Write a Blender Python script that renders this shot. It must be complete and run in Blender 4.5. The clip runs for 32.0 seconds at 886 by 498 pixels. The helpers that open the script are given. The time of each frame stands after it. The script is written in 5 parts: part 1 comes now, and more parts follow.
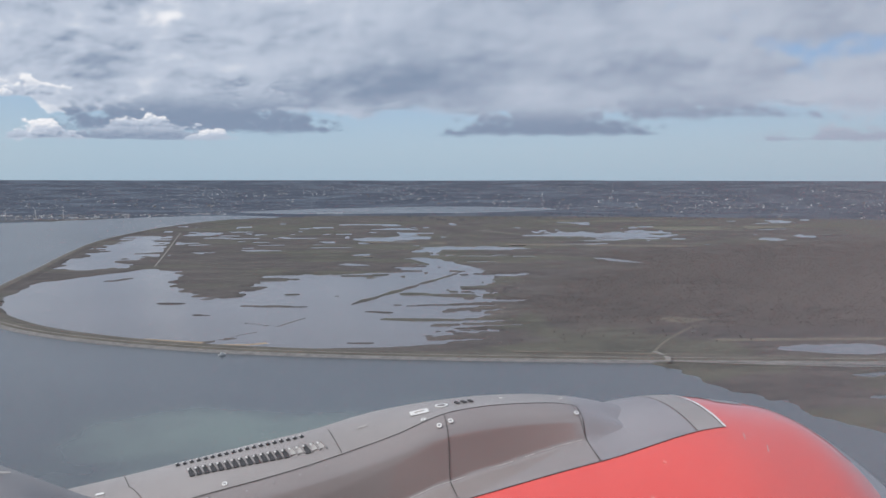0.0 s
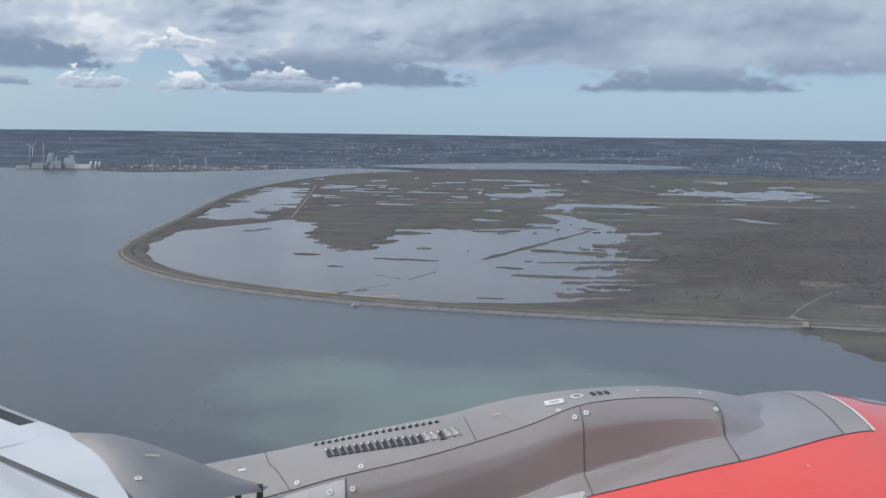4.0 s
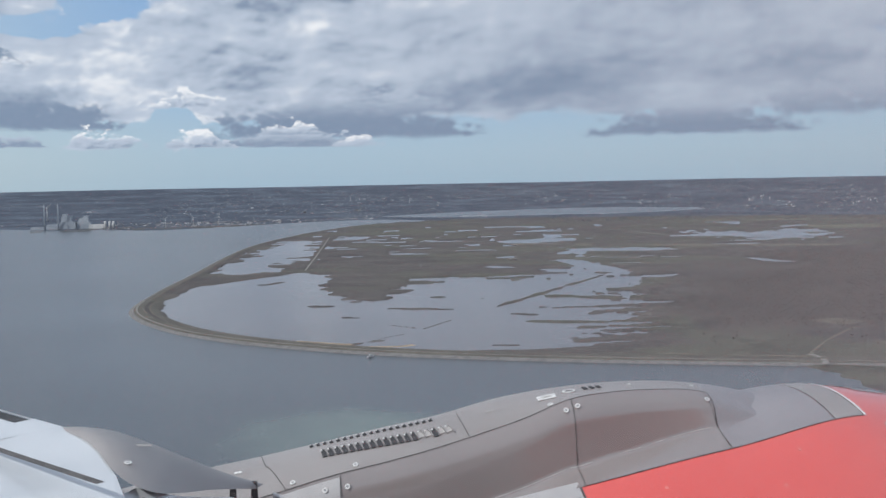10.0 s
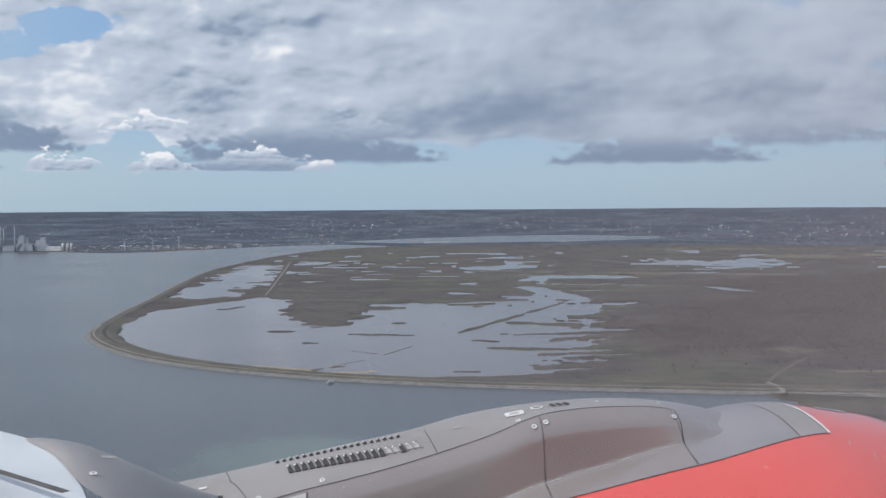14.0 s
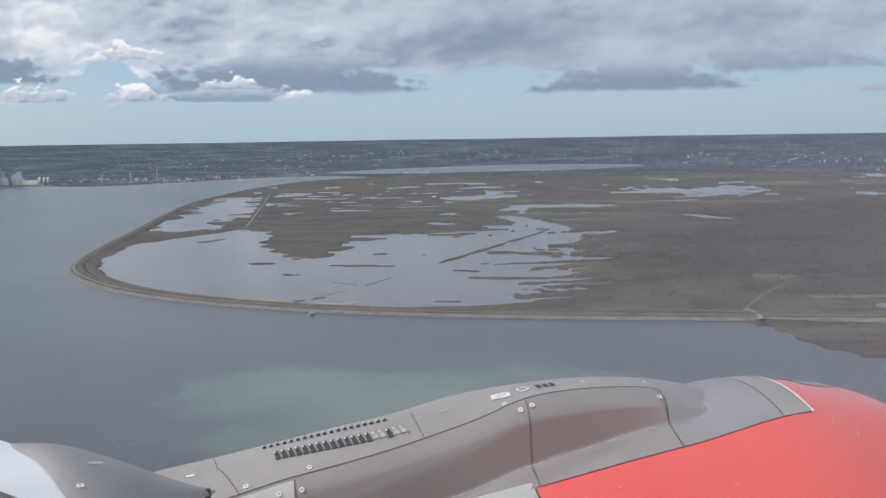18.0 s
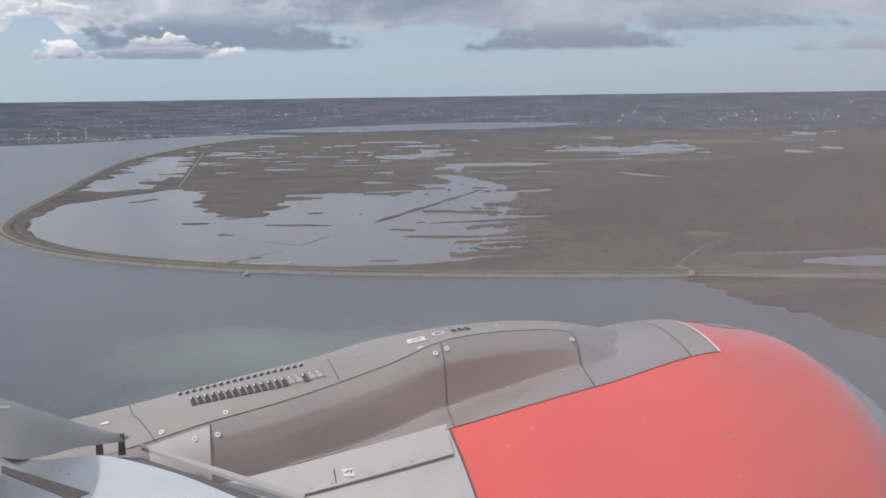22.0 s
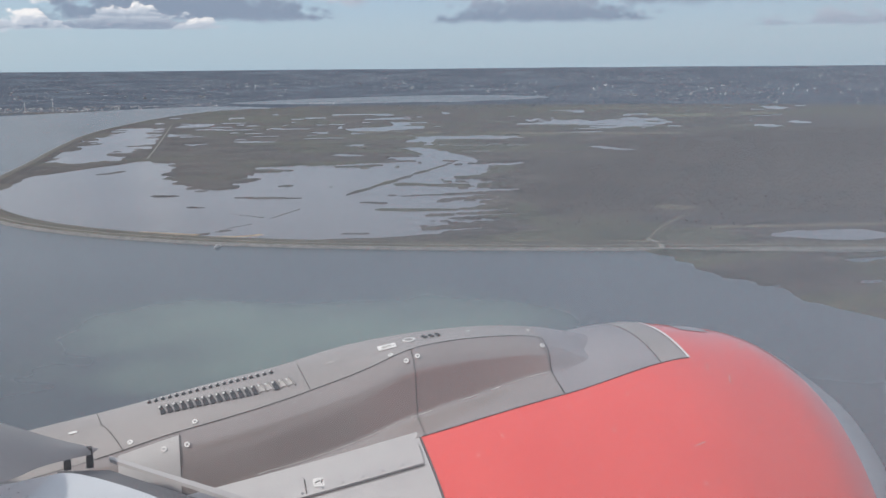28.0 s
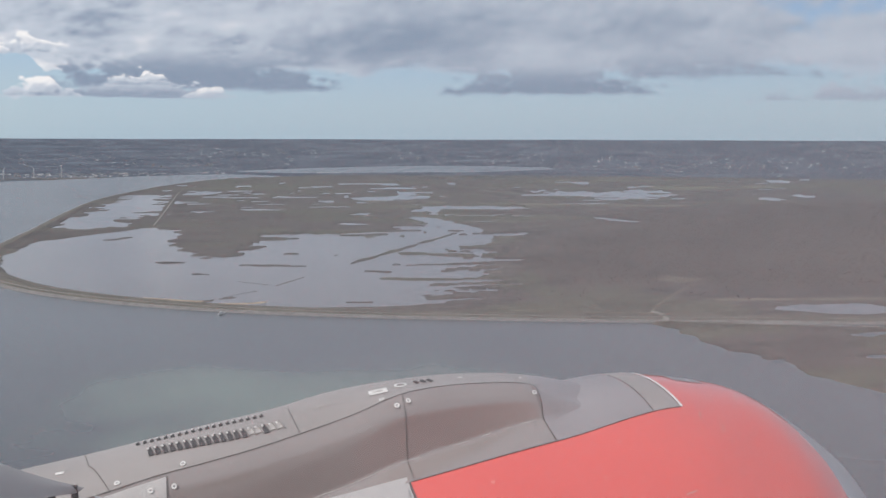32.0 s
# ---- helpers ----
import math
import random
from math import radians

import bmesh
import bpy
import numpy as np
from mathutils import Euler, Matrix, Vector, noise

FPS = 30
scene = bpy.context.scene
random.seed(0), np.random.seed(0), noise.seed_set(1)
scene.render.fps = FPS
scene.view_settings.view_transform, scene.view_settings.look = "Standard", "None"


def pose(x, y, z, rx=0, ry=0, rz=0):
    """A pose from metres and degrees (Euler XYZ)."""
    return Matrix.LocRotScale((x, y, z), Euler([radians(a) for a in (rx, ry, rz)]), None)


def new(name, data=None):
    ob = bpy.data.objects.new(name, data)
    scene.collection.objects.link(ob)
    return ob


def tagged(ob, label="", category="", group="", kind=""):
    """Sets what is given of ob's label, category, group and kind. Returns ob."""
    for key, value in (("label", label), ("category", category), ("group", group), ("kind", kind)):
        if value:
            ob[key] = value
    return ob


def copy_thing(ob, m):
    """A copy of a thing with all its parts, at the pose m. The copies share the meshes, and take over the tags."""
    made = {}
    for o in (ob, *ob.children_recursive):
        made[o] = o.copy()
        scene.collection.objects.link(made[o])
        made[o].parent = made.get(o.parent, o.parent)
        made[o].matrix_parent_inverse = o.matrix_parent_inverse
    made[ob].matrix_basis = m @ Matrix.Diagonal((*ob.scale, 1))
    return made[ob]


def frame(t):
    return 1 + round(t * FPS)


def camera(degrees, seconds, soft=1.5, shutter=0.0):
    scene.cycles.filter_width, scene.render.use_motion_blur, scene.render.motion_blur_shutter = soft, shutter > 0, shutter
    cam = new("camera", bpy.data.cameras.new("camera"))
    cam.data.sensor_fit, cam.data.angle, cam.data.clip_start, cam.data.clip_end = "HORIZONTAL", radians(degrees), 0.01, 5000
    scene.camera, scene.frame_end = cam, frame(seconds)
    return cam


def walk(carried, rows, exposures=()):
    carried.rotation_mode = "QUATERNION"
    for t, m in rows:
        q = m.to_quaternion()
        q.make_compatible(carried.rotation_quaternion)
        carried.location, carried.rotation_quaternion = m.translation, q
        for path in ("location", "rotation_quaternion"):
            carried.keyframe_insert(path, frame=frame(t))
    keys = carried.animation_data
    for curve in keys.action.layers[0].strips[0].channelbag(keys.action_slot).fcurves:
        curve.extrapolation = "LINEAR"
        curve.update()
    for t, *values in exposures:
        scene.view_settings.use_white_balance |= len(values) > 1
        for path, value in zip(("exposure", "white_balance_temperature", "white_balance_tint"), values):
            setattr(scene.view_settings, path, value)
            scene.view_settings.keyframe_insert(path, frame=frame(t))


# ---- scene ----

# Aircraft cabin window over an estuary. The aircraft's axes: x forward along the flight, y outward, z up.
# The window stands at EYE metres over the water; land is laid out in units of that height.
EYE = 88.0
cam = camera(44.5, 32.0, soft=1.5)
PATH = [
    (0.0, -0.063, 0.016, -0.061, 86.03, -0.08, -14.57),
    (0.5, -0.060, 0.029, -0.042, 85.85, 0.40, -14.21),
    (1.0, -0.061, 0.039, -0.039, 86.81, -0.16, -13.76),
    (1.5, -0.073, 0.056, -0.011, 86.58, -0.88, -13.19),
    (2.0, -0.085, 0.073, 0.010, 84.63, -1.04, -10.95),
    (2.5, -0.097, 0.103, 0.038, 83.52, -0.97, -8.81),
    (4.5, -0.070, 0.053, 0.058, 83.81, -0.57, -6.44),
    (5.0, -0.057, 0.066, 0.067, 85.19, -1.25, -1.23),
    (5.5, -0.043, 0.071, 0.037, 85.97, -1.69, 3.36),
    (6.0, -0.017, 0.043, 0.008, 87.11, -1.32, 5.79),
    (6.5, 0.021, 0.015, -0.020, 87.59, -0.36, 4.62),
    (7.0, 0.040, 0.001, -0.034, 87.32, -0.17, 2.20),
    (7.5, 0.054, -0.004, -0.022, 86.77, 0.41, 0.33),
    (8.0, 0.051, -0.023, -0.055, 86.85, 0.54, -1.82),
    (8.5, 0.039, -0.038, -0.096, 86.97, 0.78, -3.73),
    (9.0, 0.027, -0.039, -0.125, 86.78, 1.13, -5.00),
    (9.5, 0.019, -0.043, -0.131, 86.13, 1.48, -6.16),
    (10.0, -0.001, -0.030, -0.118, 86.21, 1.08, -6.98),
    (10.5, -0.014, -0.015, -0.060, 85.95, 0.77, -7.66),
    (11.0, -0.017, 0.004, -0.037, 86.12, 0.21, -8.01),
    (11.5, -0.018, 0.000, -0.031, 86.59, 0.00, -8.27),
    (12.0, -0.014, -0.009, -0.053, 86.62, 0.12, -8.49),
    (12.5, -0.014, -0.026, -0.089, 87.19, 0.46, -8.51),
    (13.0, -0.011, -0.031, -0.128, 87.52, 0.59, -8.57),
    (13.5, -0.021, -0.030, -0.154, 87.66, 0.42, -8.71),
    (14.0, -0.030, -0.026, -0.157, 87.57, 0.36, -8.97),
    (14.5, -0.034, -0.007, -0.103, 87.17, 0.45, -9.22),
    (15.0, -0.039, 0.010, -0.037, 86.19, 0.52, -9.52),
    (15.5, -0.040, 0.016, -0.007, 85.30, 0.73, -9.77),
    (17.5, -0.042, 0.025, 0.011, 84.13, 0.89, -10.08),
    (18.0, -0.035, 0.026, 0.032, 83.86, 0.87, -10.05),
    (18.5, -0.026, 0.037, 0.103, 83.06, 0.90, -9.94),
    (19.0, -0.013, 0.042, 0.125, 82.17, 0.73, -9.83),
    (19.5, 0.005, 0.026, 0.077, 82.49, 0.87, -9.59),
    (20.0, 0.020, 0.008, 0.042, 83.23, 0.88, -9.37),
    (20.5, 0.033, 0.000, 0.020, 83.87, 0.59, -9.05),
    (21.0, 0.043, -0.016, -0.005, 84.06, 0.86, -9.51),
    (21.5, 0.036, -0.020, -0.022, 82.86, 1.05, -12.07),
    (22.0, 0.033, -0.024, -0.013, 81.64, 0.78, -13.43),
    (22.5, 0.017, 0.001, 0.037, 82.09, -0.11, -14.52),
    (23.0, 0.013, -0.004, 0.028, 82.42, 0.26, -13.81),
    (23.5, -0.004, -0.010, 0.012, 82.55, 0.72, -13.93),
    (24.0, -0.014, -0.010, -0.011, 82.40, 0.85, -14.29),
    (24.5, -0.023, 0.001, 0.003, 82.22, 0.25, -14.21),
    (25.0, -0.025, 0.014, 0.044, 81.84, -0.25, -14.20),
    (25.5, -0.021, 0.020, 0.063, 81.69, -0.51, -14.39),
    (27.5, 0.030, 0.015, 0.124, 81.18, 0.25, -14.83),
    (28.0, 0.043, 0.006, 0.107, 80.19, 0.46, -14.93),
    (28.5, 0.060, -0.014, 0.076, 81.10, 0.38, -14.82),
    (29.0, 0.073, -0.019, 0.107, 82.39, -0.03, -14.68),
    (29.5, 0.070, 0.001, 0.148, 82.79, -0.74, -13.96),
    (30.0, 0.067, 0.017, 0.148, 82.32, -0.92, -13.47),
    (30.5, 0.064, -0.002, 0.090, 81.97, -0.04, -13.56),
    (31.0, 0.071, -0.028, 0.018, 82.65, 0.83, -13.94),
    (31.5, 0.076, -0.021, 0.017, 83.43, 0.87, -14.72),
    (32.0, 0.077, -0.027, 0.019, 83.88, -0.18, -14.61),
]
walk(cam, [(t, pose(x, y, z + EYE, rx, ry, rz)) for t, x, y, z, rx, ry, rz in PATH], exposures=[
    (0.0, 0.0, 6150, 12), (3.0, 0.0, 6100, 11), (4.8, -0.03, 6000, 9), (6.0, -0.14, 6000, 9), (7.0, -0.16, 6000, 9), (8.5, -0.07, 6000, 9), (11.0, -0.02, 6050, 10), (15.0, 0.0, 6050, 10), (18.5, 0.08, 6300, 11), (23.0, 0.08, 6450, 12), (27.0, 0.12, 6450, 12), (32.0, 0.12, 6450, 12)])

# ---- world and sun ----
SUN_AZ, SUN_EL = -116.0, 38.0


class Nodes:
    """Small builder for node graphs."""

    def __init__(self, tree):
        self.tree = tree
        tree.nodes.clear()

    def add(self, kind, **values):
        n = self.tree.nodes.new(kind)
        for key, value in values.items():
            setattr_safe(n, key, value)
        return n

    def put(self, socket, value):
        if isinstance(value, bpy.types.NodeSocket):
            self.tree.links.new(value, socket)
        else:
            socket.default_value = value

    def m(self, op, a, b=0.0, c=0.0):
        n = self.tree.nodes.new("ShaderNodeMath")
        n.operation = op
        for s, v in zip(n.inputs, (a, b, c)):
            self.put(s, v)
        return n.outputs[0]

    def step(self, x, lo, hi):
        n = self.tree.nodes.new("ShaderNodeMapRange")
        n.interpolation_type = "SMOOTHSTEP"
        self.put(n.inputs[0], x)
        self.put(n.inputs[1], lo)
        self.put(n.inputs[2], hi)
        return n.outputs[0]

    def xyz(self, x, y, z=0.0):
        n = self.tree.nodes.new("ShaderNodeCombineXYZ")
        for s, v in zip(n.inputs, (x, y, z)):
            self.put(s, v)
        return n.outputs[0]

    def noise(self, vec, scale, detail=6.0, rough=0.55):
        n = self.tree.nodes.new("ShaderNodeTexNoise")
        self.put(n.inputs["Vector"], vec)
        n.inputs["Scale"].default_value = scale
        n.inputs["Detail"].default_value = detail
        n.inputs["Roughness"].default_value = rough
        return n.outputs[0]

    def mix(self, f, a, b):
        n = self.tree.nodes.new("ShaderNodeMix")
        n.data_type = "RGBA"
        self.put(n.inputs[0], f)
        self.put(n.inputs[6], (*a, 1.0) if isinstance(a, tuple) else a)
        self.put(n.inputs[7], (*b, 1.0) if isinstance(b, tuple) else b)
        return n.outputs[2]


def setattr_safe(node, key, value):
    if key == "operation":
        node.operation = value
    elif key == "sky_type":
        node.sky_type = value


world = bpy.data.worlds.new("sky")
scene.world = world
world.use_nodes = True
g = Nodes(world.node_tree)
sep = g.add("ShaderNodeSeparateXYZ")
g.put(sep.inputs[0], g.add("ShaderNodeTexCoord").outputs["Generated"])
sx, sy, sz = sep.outputs
DEG = 180 / math.pi
az = g.m("MULTIPLY", g.m("ARCTAN2", sx, sy), DEG)
el = g.m("MULTIPLY", g.m("ARCSINE", sz), DEG)
up = g.m("LOGARITHM", g.m("ADD", g.m("MAXIMUM", el, 0.0), 1.5), math.e)
sky = g.add("ShaderNodeTexSky", sky_type="NISHITA")
sky.sun_disc = False
sky.sun_elevation = radians(SUN_EL)
sky.sun_rotation = radians(SUN_AZ)
sky.dust_density = 1.2


def lobe(a, e, wa, we):
    """A soft oval in the sky round (a, e), degrees."""
    u = g.m("DIVIDE", g.m("SUBTRACT", az, a), wa)
    v = g.m("DIVIDE", g.m("SUBTRACT", el, e), we)
    r2 = g.m("ADD", g.m("MULTIPLY", u, u), g.m("MULTIPLY", v, v))
    return g.m("POWER", math.e, g.m("MULTIPLY", r2, -1.0))


def puff(da, de, sa, se, seed, detail=6.0, rough=0.53):
    """Cloud noise by azimuth and elevation, sampled a little aside."""
    return g.noise(g.xyz(g.m("MULTIPLY", g.m("ADD", az, da), sa), g.m("MULTIPLY", g.m("ADD", el, de), se), seed), 1.0, detail, rough)


def billow(da, de, sa, se, seed, share=0.5, detail=3.0, deep=6.0):
    """Cloud noise mixed with rounded, heaped lumps."""
    v = g.add("ShaderNodeTexVoronoi")
    v.feature = "SMOOTH_F1"
    sway = g.m("MULTIPLY", g.m("SUBTRACT", puff(da, de, sa * 1.3, se * 1.3, seed + 9.0, 2.0), 0.5), 0.9)
    g.put(v.inputs["Vector"], g.xyz(g.m("ADD", g.m("MULTIPLY", g.m("ADD", az, da), sa), sway), g.m("SUBTRACT", g.m("MULTIPLY", g.m("ADD", el, de), se), sway), seed))
    v.inputs["Scale"].default_value = 1.0
    v.inputs["Detail"].default_value = detail
    v.inputs["Roughness"].default_value = 0.55
    v.inputs["Smoothness"].default_value = 0.5
    lump = g.m("ADD", 0.5, g.m("MULTIPLY", g.m("SUBTRACT", 0.45 * (2.0 if detail > 2 else 1.55), v.outputs["Distance"]), 0.72))
    return g.m("ADD", g.m("MULTIPLY", puff(da, de, sa, se, seed, deep), 1.0 - share), g.m("MULTIPLY", lump, share))


right = g.step(az, -2.0, 16.0)
small, small_lit = billow(0, 0, 1.15, 2.1, 4.4), billow(-0.12, 0.10, 1.15, 2.1, 4.4)
mid, mid_lit = billow(0, 0, 0.34, 0.60, 1.9, 0.5, 1.0, 4.0), billow(-0.40, 0.30, 0.34, 0.60, 1.9, 0.5, 1.0, 3.0)
wide, wide_lit = puff(0, 0, 0.15, 0.34, 6.6), puff(-0.8, 0.45, 0.15, 0.34, 6.6, 4.0)
edge = g.m("ADD", g.m("MULTIPLY", g.m("SUBTRACT", small, 0.5), 4.6), g.m("MULTIPLY", g.m("SUBTRACT", mid, 0.5), 4.0))
near_relief = g.m("MULTIPLY", g.m("SUBTRACT", small, small_lit), 1.7)
relief = g.m("ADD", g.m("MULTIPLY", g.m("SUBTRACT", mid, mid_lit), 1.25), g.m("MULTIPLY", g.m("SUBTRACT", wide, wide_lit), 2.3))
calm = g.m("SUBTRACT", 1.0, g.m("MULTIPLY", right, 0.62))
relief, near_relief = g.m("MULTIPLY", relief, calm), g.m("MULTIPLY", near_relief, calm)

# clear air: pale and slightly green above the skyline, blue higher up
clear = g.mix(g.step(el, 0.0, 8.0), (0.46, 0.62, 0.735), (0.24, 0.43, 0.72))
clear = g.mix(g.m("MULTIPLY", g.step(g.m("MULTIPLY", az, -1.0), 0.0, 26.0), 0.75), clear, (0.61, 0.72, 0.735))
sk = g.tree.nodes.new("ShaderNodeVectorMath")
sk.operation = "SCALE"
g.put(sk.inputs[0], sky.outputs[0])
sk.inputs["Scale"].default_value = 0.10
air = g.mix(0.75, sk.outputs[0], clear)
DARK, MID, PALE = (0.240, 0.308, 0.405), (0.535, 0.593, 0.668), (0.93, 0.92, 0.90)


def tone(t):
    """Cloud colour from its shade: 0 dark base, 0.5 grey, 1 sunlit white."""
    return g.mix(g.step(t, 0.55, 1.05), g.mix(g.step(t, 0.0, 0.6), DARK, MID), PALE)


# the broken deck overhead, with blue gaps
deck = g.m("ADD", g.m("MULTIPLY", g.m("SUBTRACT", g.step(el, 1.9, 4.2), 0.45), 0.9), g.m("MULTIPLY", g.m("SUBTRACT", wide, 0.5), 1.0))
deck = g.m("ADD", deck, g.m("ADD", g.m("MULTIPLY", g.m("SUBTRACT", mid, 0.5), 1.1), g.m("MULTIPLY", g.m("SUBTRACT", small, 0.5), 0.35)))
deck = g.m("ADD", deck, g.m("MULTIPLY", right, 0.08))
deck_tone = g.m("ADD", relief, g.m("ADD", g.m("SUBTRACT", 0.51, g.m("MULTIPLY", right, 0.12)), g.m("MULTIPLY", g.m("SUBTRACT", wide, 0.5), -0.9)))
deck_tone = g.m("ADD", deck_tone, g.m("ADD", g.m("MULTIPLY", near_relief, 0.22), g.m("MULTIPLY", g.m("SUBTRACT", 1.0, g.step(deck, 0.0, 0.30)), 0.20)))
# azimuth, elevation, half width, half height, thickness, brightness
for a, e, wa, we, dt, db in ((-13.5, 7.7, 2.6, 0.7, -0.75, 0.10), (-9.8, 8.9, 2.6, 0.9, -0.80, 0.10), (-6.9, 3.4, 1.0, 1.4, -0.6, 0.0), (33.5, 6.2, 5.0, 0.9, -0.36, 0.0),
                             (-13.5, 5.9, 6.0, 0.8, 0.2, 0.26), (0.0, 5.8, 6.0, 1.5, 0.3, 0.06), (2.5, 4.0, 8.0, 0.9, 0.3, -0.16), (-20.0, 9.0, 5.0, 1.2, 0.25, -0.05),
                             (12.0, 3.0, 4.5, 1.0, -0.12, 0.0), (20.0, 5.4, 9.0, 1.2, 0.3, -0.16), (10.0, 8.5, 8.0, 2.0, 0.2, 0.08)):
    lb = lobe(a, e, wa, we)
    deck = g.m("ADD", deck, g.m("MULTIPLY", lb, dt))
    deck_tone = g.m("ADD", deck_tone, g.m("MULTIPLY", lb, db))
view = g.mix(g.step(deck, -0.03, g.m("ADD", 0.09, g.m("MULTIPLY", right, 0.25))), air, tone(deck_tone))


def heap(back, a, w, base, top, low, high, rag=0.30, soft=0.12):
    """A heaped cloud with a flat base laid over the sky behind; tones at its base and its top."""
    u = g.m("DIVIDE", g.m("SUBTRACT", az, a), w)
    v = g.m("DIVIDE", g.m("SUBTRACT", el, base), top - base)
    crown = g.m("SUBTRACT", 1.0, g.m("POWER", g.m("ABSOLUTE", u), 2.4))
    over = g.m("ADD", g.m("SUBTRACT", crown, v), g.m("MULTIPLY", edge, rag * 1.25))
    under = g.m("ADD", g.m("MULTIPLY", v, 3.0), g.m("ADD", 0.1, g.m("MULTIPLY", edge, rag * 0.5)))
    side = g.m("ADD", g.m("MULTIPLY", crown, 2.0), g.m("MULTIPLY", edge, rag * 1.3))
    f = g.m("MINIMUM", g.m("MINIMUM", over, under), side)
    cover = g.step(f, 0.0, soft)
    t = g.m("ADD", low, g.m("MULTIPLY", g.step(v, 0.05, 0.95), high - low))
    t = g.m("ADD", t, g.m("MULTIPLY", g.m("ADD", g.m("MULTIPLY", relief, 0.5), near_relief), 0.10 + 1.0 * max(high - 0.4, 0.0)))
    t = g.m("ADD", t, g.m("MULTIPLY", g.m("SUBTRACT", 1.0, g.step(f, 0.05, 0.40)), 0.35 * max(high - 0.35, 0.0)))
    return g.mix(cover, back, tone(t))


# azimuth, half width, base, top, base tone, top tone, raggedness, softness
for row in ((-23.0, 9.5, 5.7, 10.8, -0.02, 0.46, 0.25, 0.3), (-29.0, 10.0, 2.35, 5.2, 0.35, 0.85, 0.3, 0.3), (-18.8, 10.5, 2.60, 6.6, -0.15, 0.72, 0.22, 0.25),
            (1.8, 8.5, 2.05, 5.0, -0.08, 0.48, 0.22, 0.35), (20.3, 6.6, 1.95, 4.2, -0.02, 0.46, 0.22, 0.40), (28.0, 7.0, 2.7, 4.9, 0.16, 0.42, 0.3, 0.6), (34.5, 5.0, 1.6, 2.8, 0.28, 0.45, 0.3, 0.6),
            (-19.2, 2.6, 1.80, 2.75, 0.22, 0.80, 0.42, 0.3), (-14.6, 2.4, 1.80, 2.75, 0.15, 0.58, 0.42, 0.35), (-10.6, 2.3, 1.72, 2.9, 0.28, 1.00, 0.44, 0.28),
            (-1.4, 5.4, 1.70, 2.80, 0.12, 0.58, 0.30, 0.3), (-5.4, 2.3, 1.68, 2.80, 0.36, 1.02, 0.42, 0.28), (-1.0, 3.2, 2.30, 2.95, 0.32, 0.92, 0.40, 0.35), (2.8, 1.7, 1.72, 2.35, 0.40, 0.92, 0.40, 0.35),
            (-6.2, 2.1, 3.72, 4.9, 0.42, 1.08, 0.40, 0.28), (-7.8, 1.2, 3.72, 4.25, 0.5, 0.95, 0.34, 0.3)):
    view = heap(view, *row)
bg = g.add("ShaderNodeBackground")
g.put(bg.inputs[0], view)
bg.inputs[1].default_value = 1.0
g.put(g.add("ShaderNodeOutputWorld").inputs[0], bg.outputs[0])

sun = new("sun", bpy.data.lights.new("sun", "SUN"))
sun.data.energy = 3.0
sun.data.angle = radians(2.0)
sun.data.color = (1.0, 0.95, 0.87)
sd = Vector((math.sin(radians(SUN_AZ)) * math.cos(radians(SUN_EL)), math.cos(radians(SUN_AZ)) * math.cos(radians(SUN_EL)), math.sin(radians(SUN_EL))))
sun.matrix_world = Matrix.Translation((0, 0, 300)) @ sd.to_track_quat("Z", "Y").to_matrix().to_4x4()


# ---- materials ----
def material(name, dark, light, scale, rough=0.7, metal=0.0, bump=0.0, detail=6.0, fine=None, spread=(0.35, 0.65), coat=0.0, stretch=(1, 1, 1)):
    """A surface between two colours by noise at two scales, with relief."""
    mat = bpy.data.materials.new(name)
    mat.use_nodes = True
    n = Nodes(mat.node_tree)
    mp = n.add("ShaderNodeMapping")
    mp.inputs["Scale"].default_value = stretch
    n.put(mp.inputs[0], n.add("ShaderNodeTexCoord").outputs["Object"])
    pos = mp.outputs[0]
    f = n.noise(pos, scale, detail)
    h = n.noise(pos, fine or scale * 7.0, 4.0)
    f2 = n.step(n.m("ADD", n.m("MULTIPLY", f, 0.7), n.m("MULTIPLY", h, 0.3)), *spread)
    b = n.add("ShaderNodeBsdfPrincipled")
    n.put(b.inputs["Base Color"], n.mix(f2, dark, light))
    n.put(b.inputs["Roughness"], n.m("ADD", rough - 0.06, n.m("MULTIPLY", h, 0.12)))
    b.inputs["Metallic"].default_value = metal
    b.inputs["Coat Weight"].default_value = coat
    if bump:
        bp = n.add("ShaderNodeBump")
        bp.inputs["Strength"].default_value = 0.6
        bp.inputs["Distance"].default_value = bump
        n.put(bp.inputs["Height"], n.m("ADD", f, h))
        n.put(b.inputs["Normal"], bp.outputs[0])
    n.put(n.add("ShaderNodeOutputMaterial").inputs[0], b.outputs[0])
    return mat


M_RED = material("red_paint", (0.74, 0.070, 0.055), (0.82, 0.095, 0.075), 1.3, 0.33, coat=0.7, fine=40)
M_LIP = material("bare_alloy", (0.42, 0.43, 0.45), (0.55, 0.56, 0.58), 3.0, 0.38, 0.85)
M_GREY = material("grey_paint", (0.27, 0.252, 0.245), (0.335, 0.313, 0.304), 2.2, 0.42, fine=60)
# Base warmed: the red reflected in this panel is put into its colour.
M_SIDE = material("dirty_grey_paint_red_tint", (0.215, 0.183, 0.172), (0.305, 0.270, 0.257), 0.9, 0.16, fine=5, spread=(0.22, 0.78), stretch=(0.5, 1.2, 1.6), coat=0.8)
M_SIDE.node_tree.nodes["Principled BSDF"].inputs["Coat IOR"].default_value = 2.0
M_SIDE.node_tree.nodes["Principled BSDF"].inputs["Coat Roughness"].default_value = 0.10
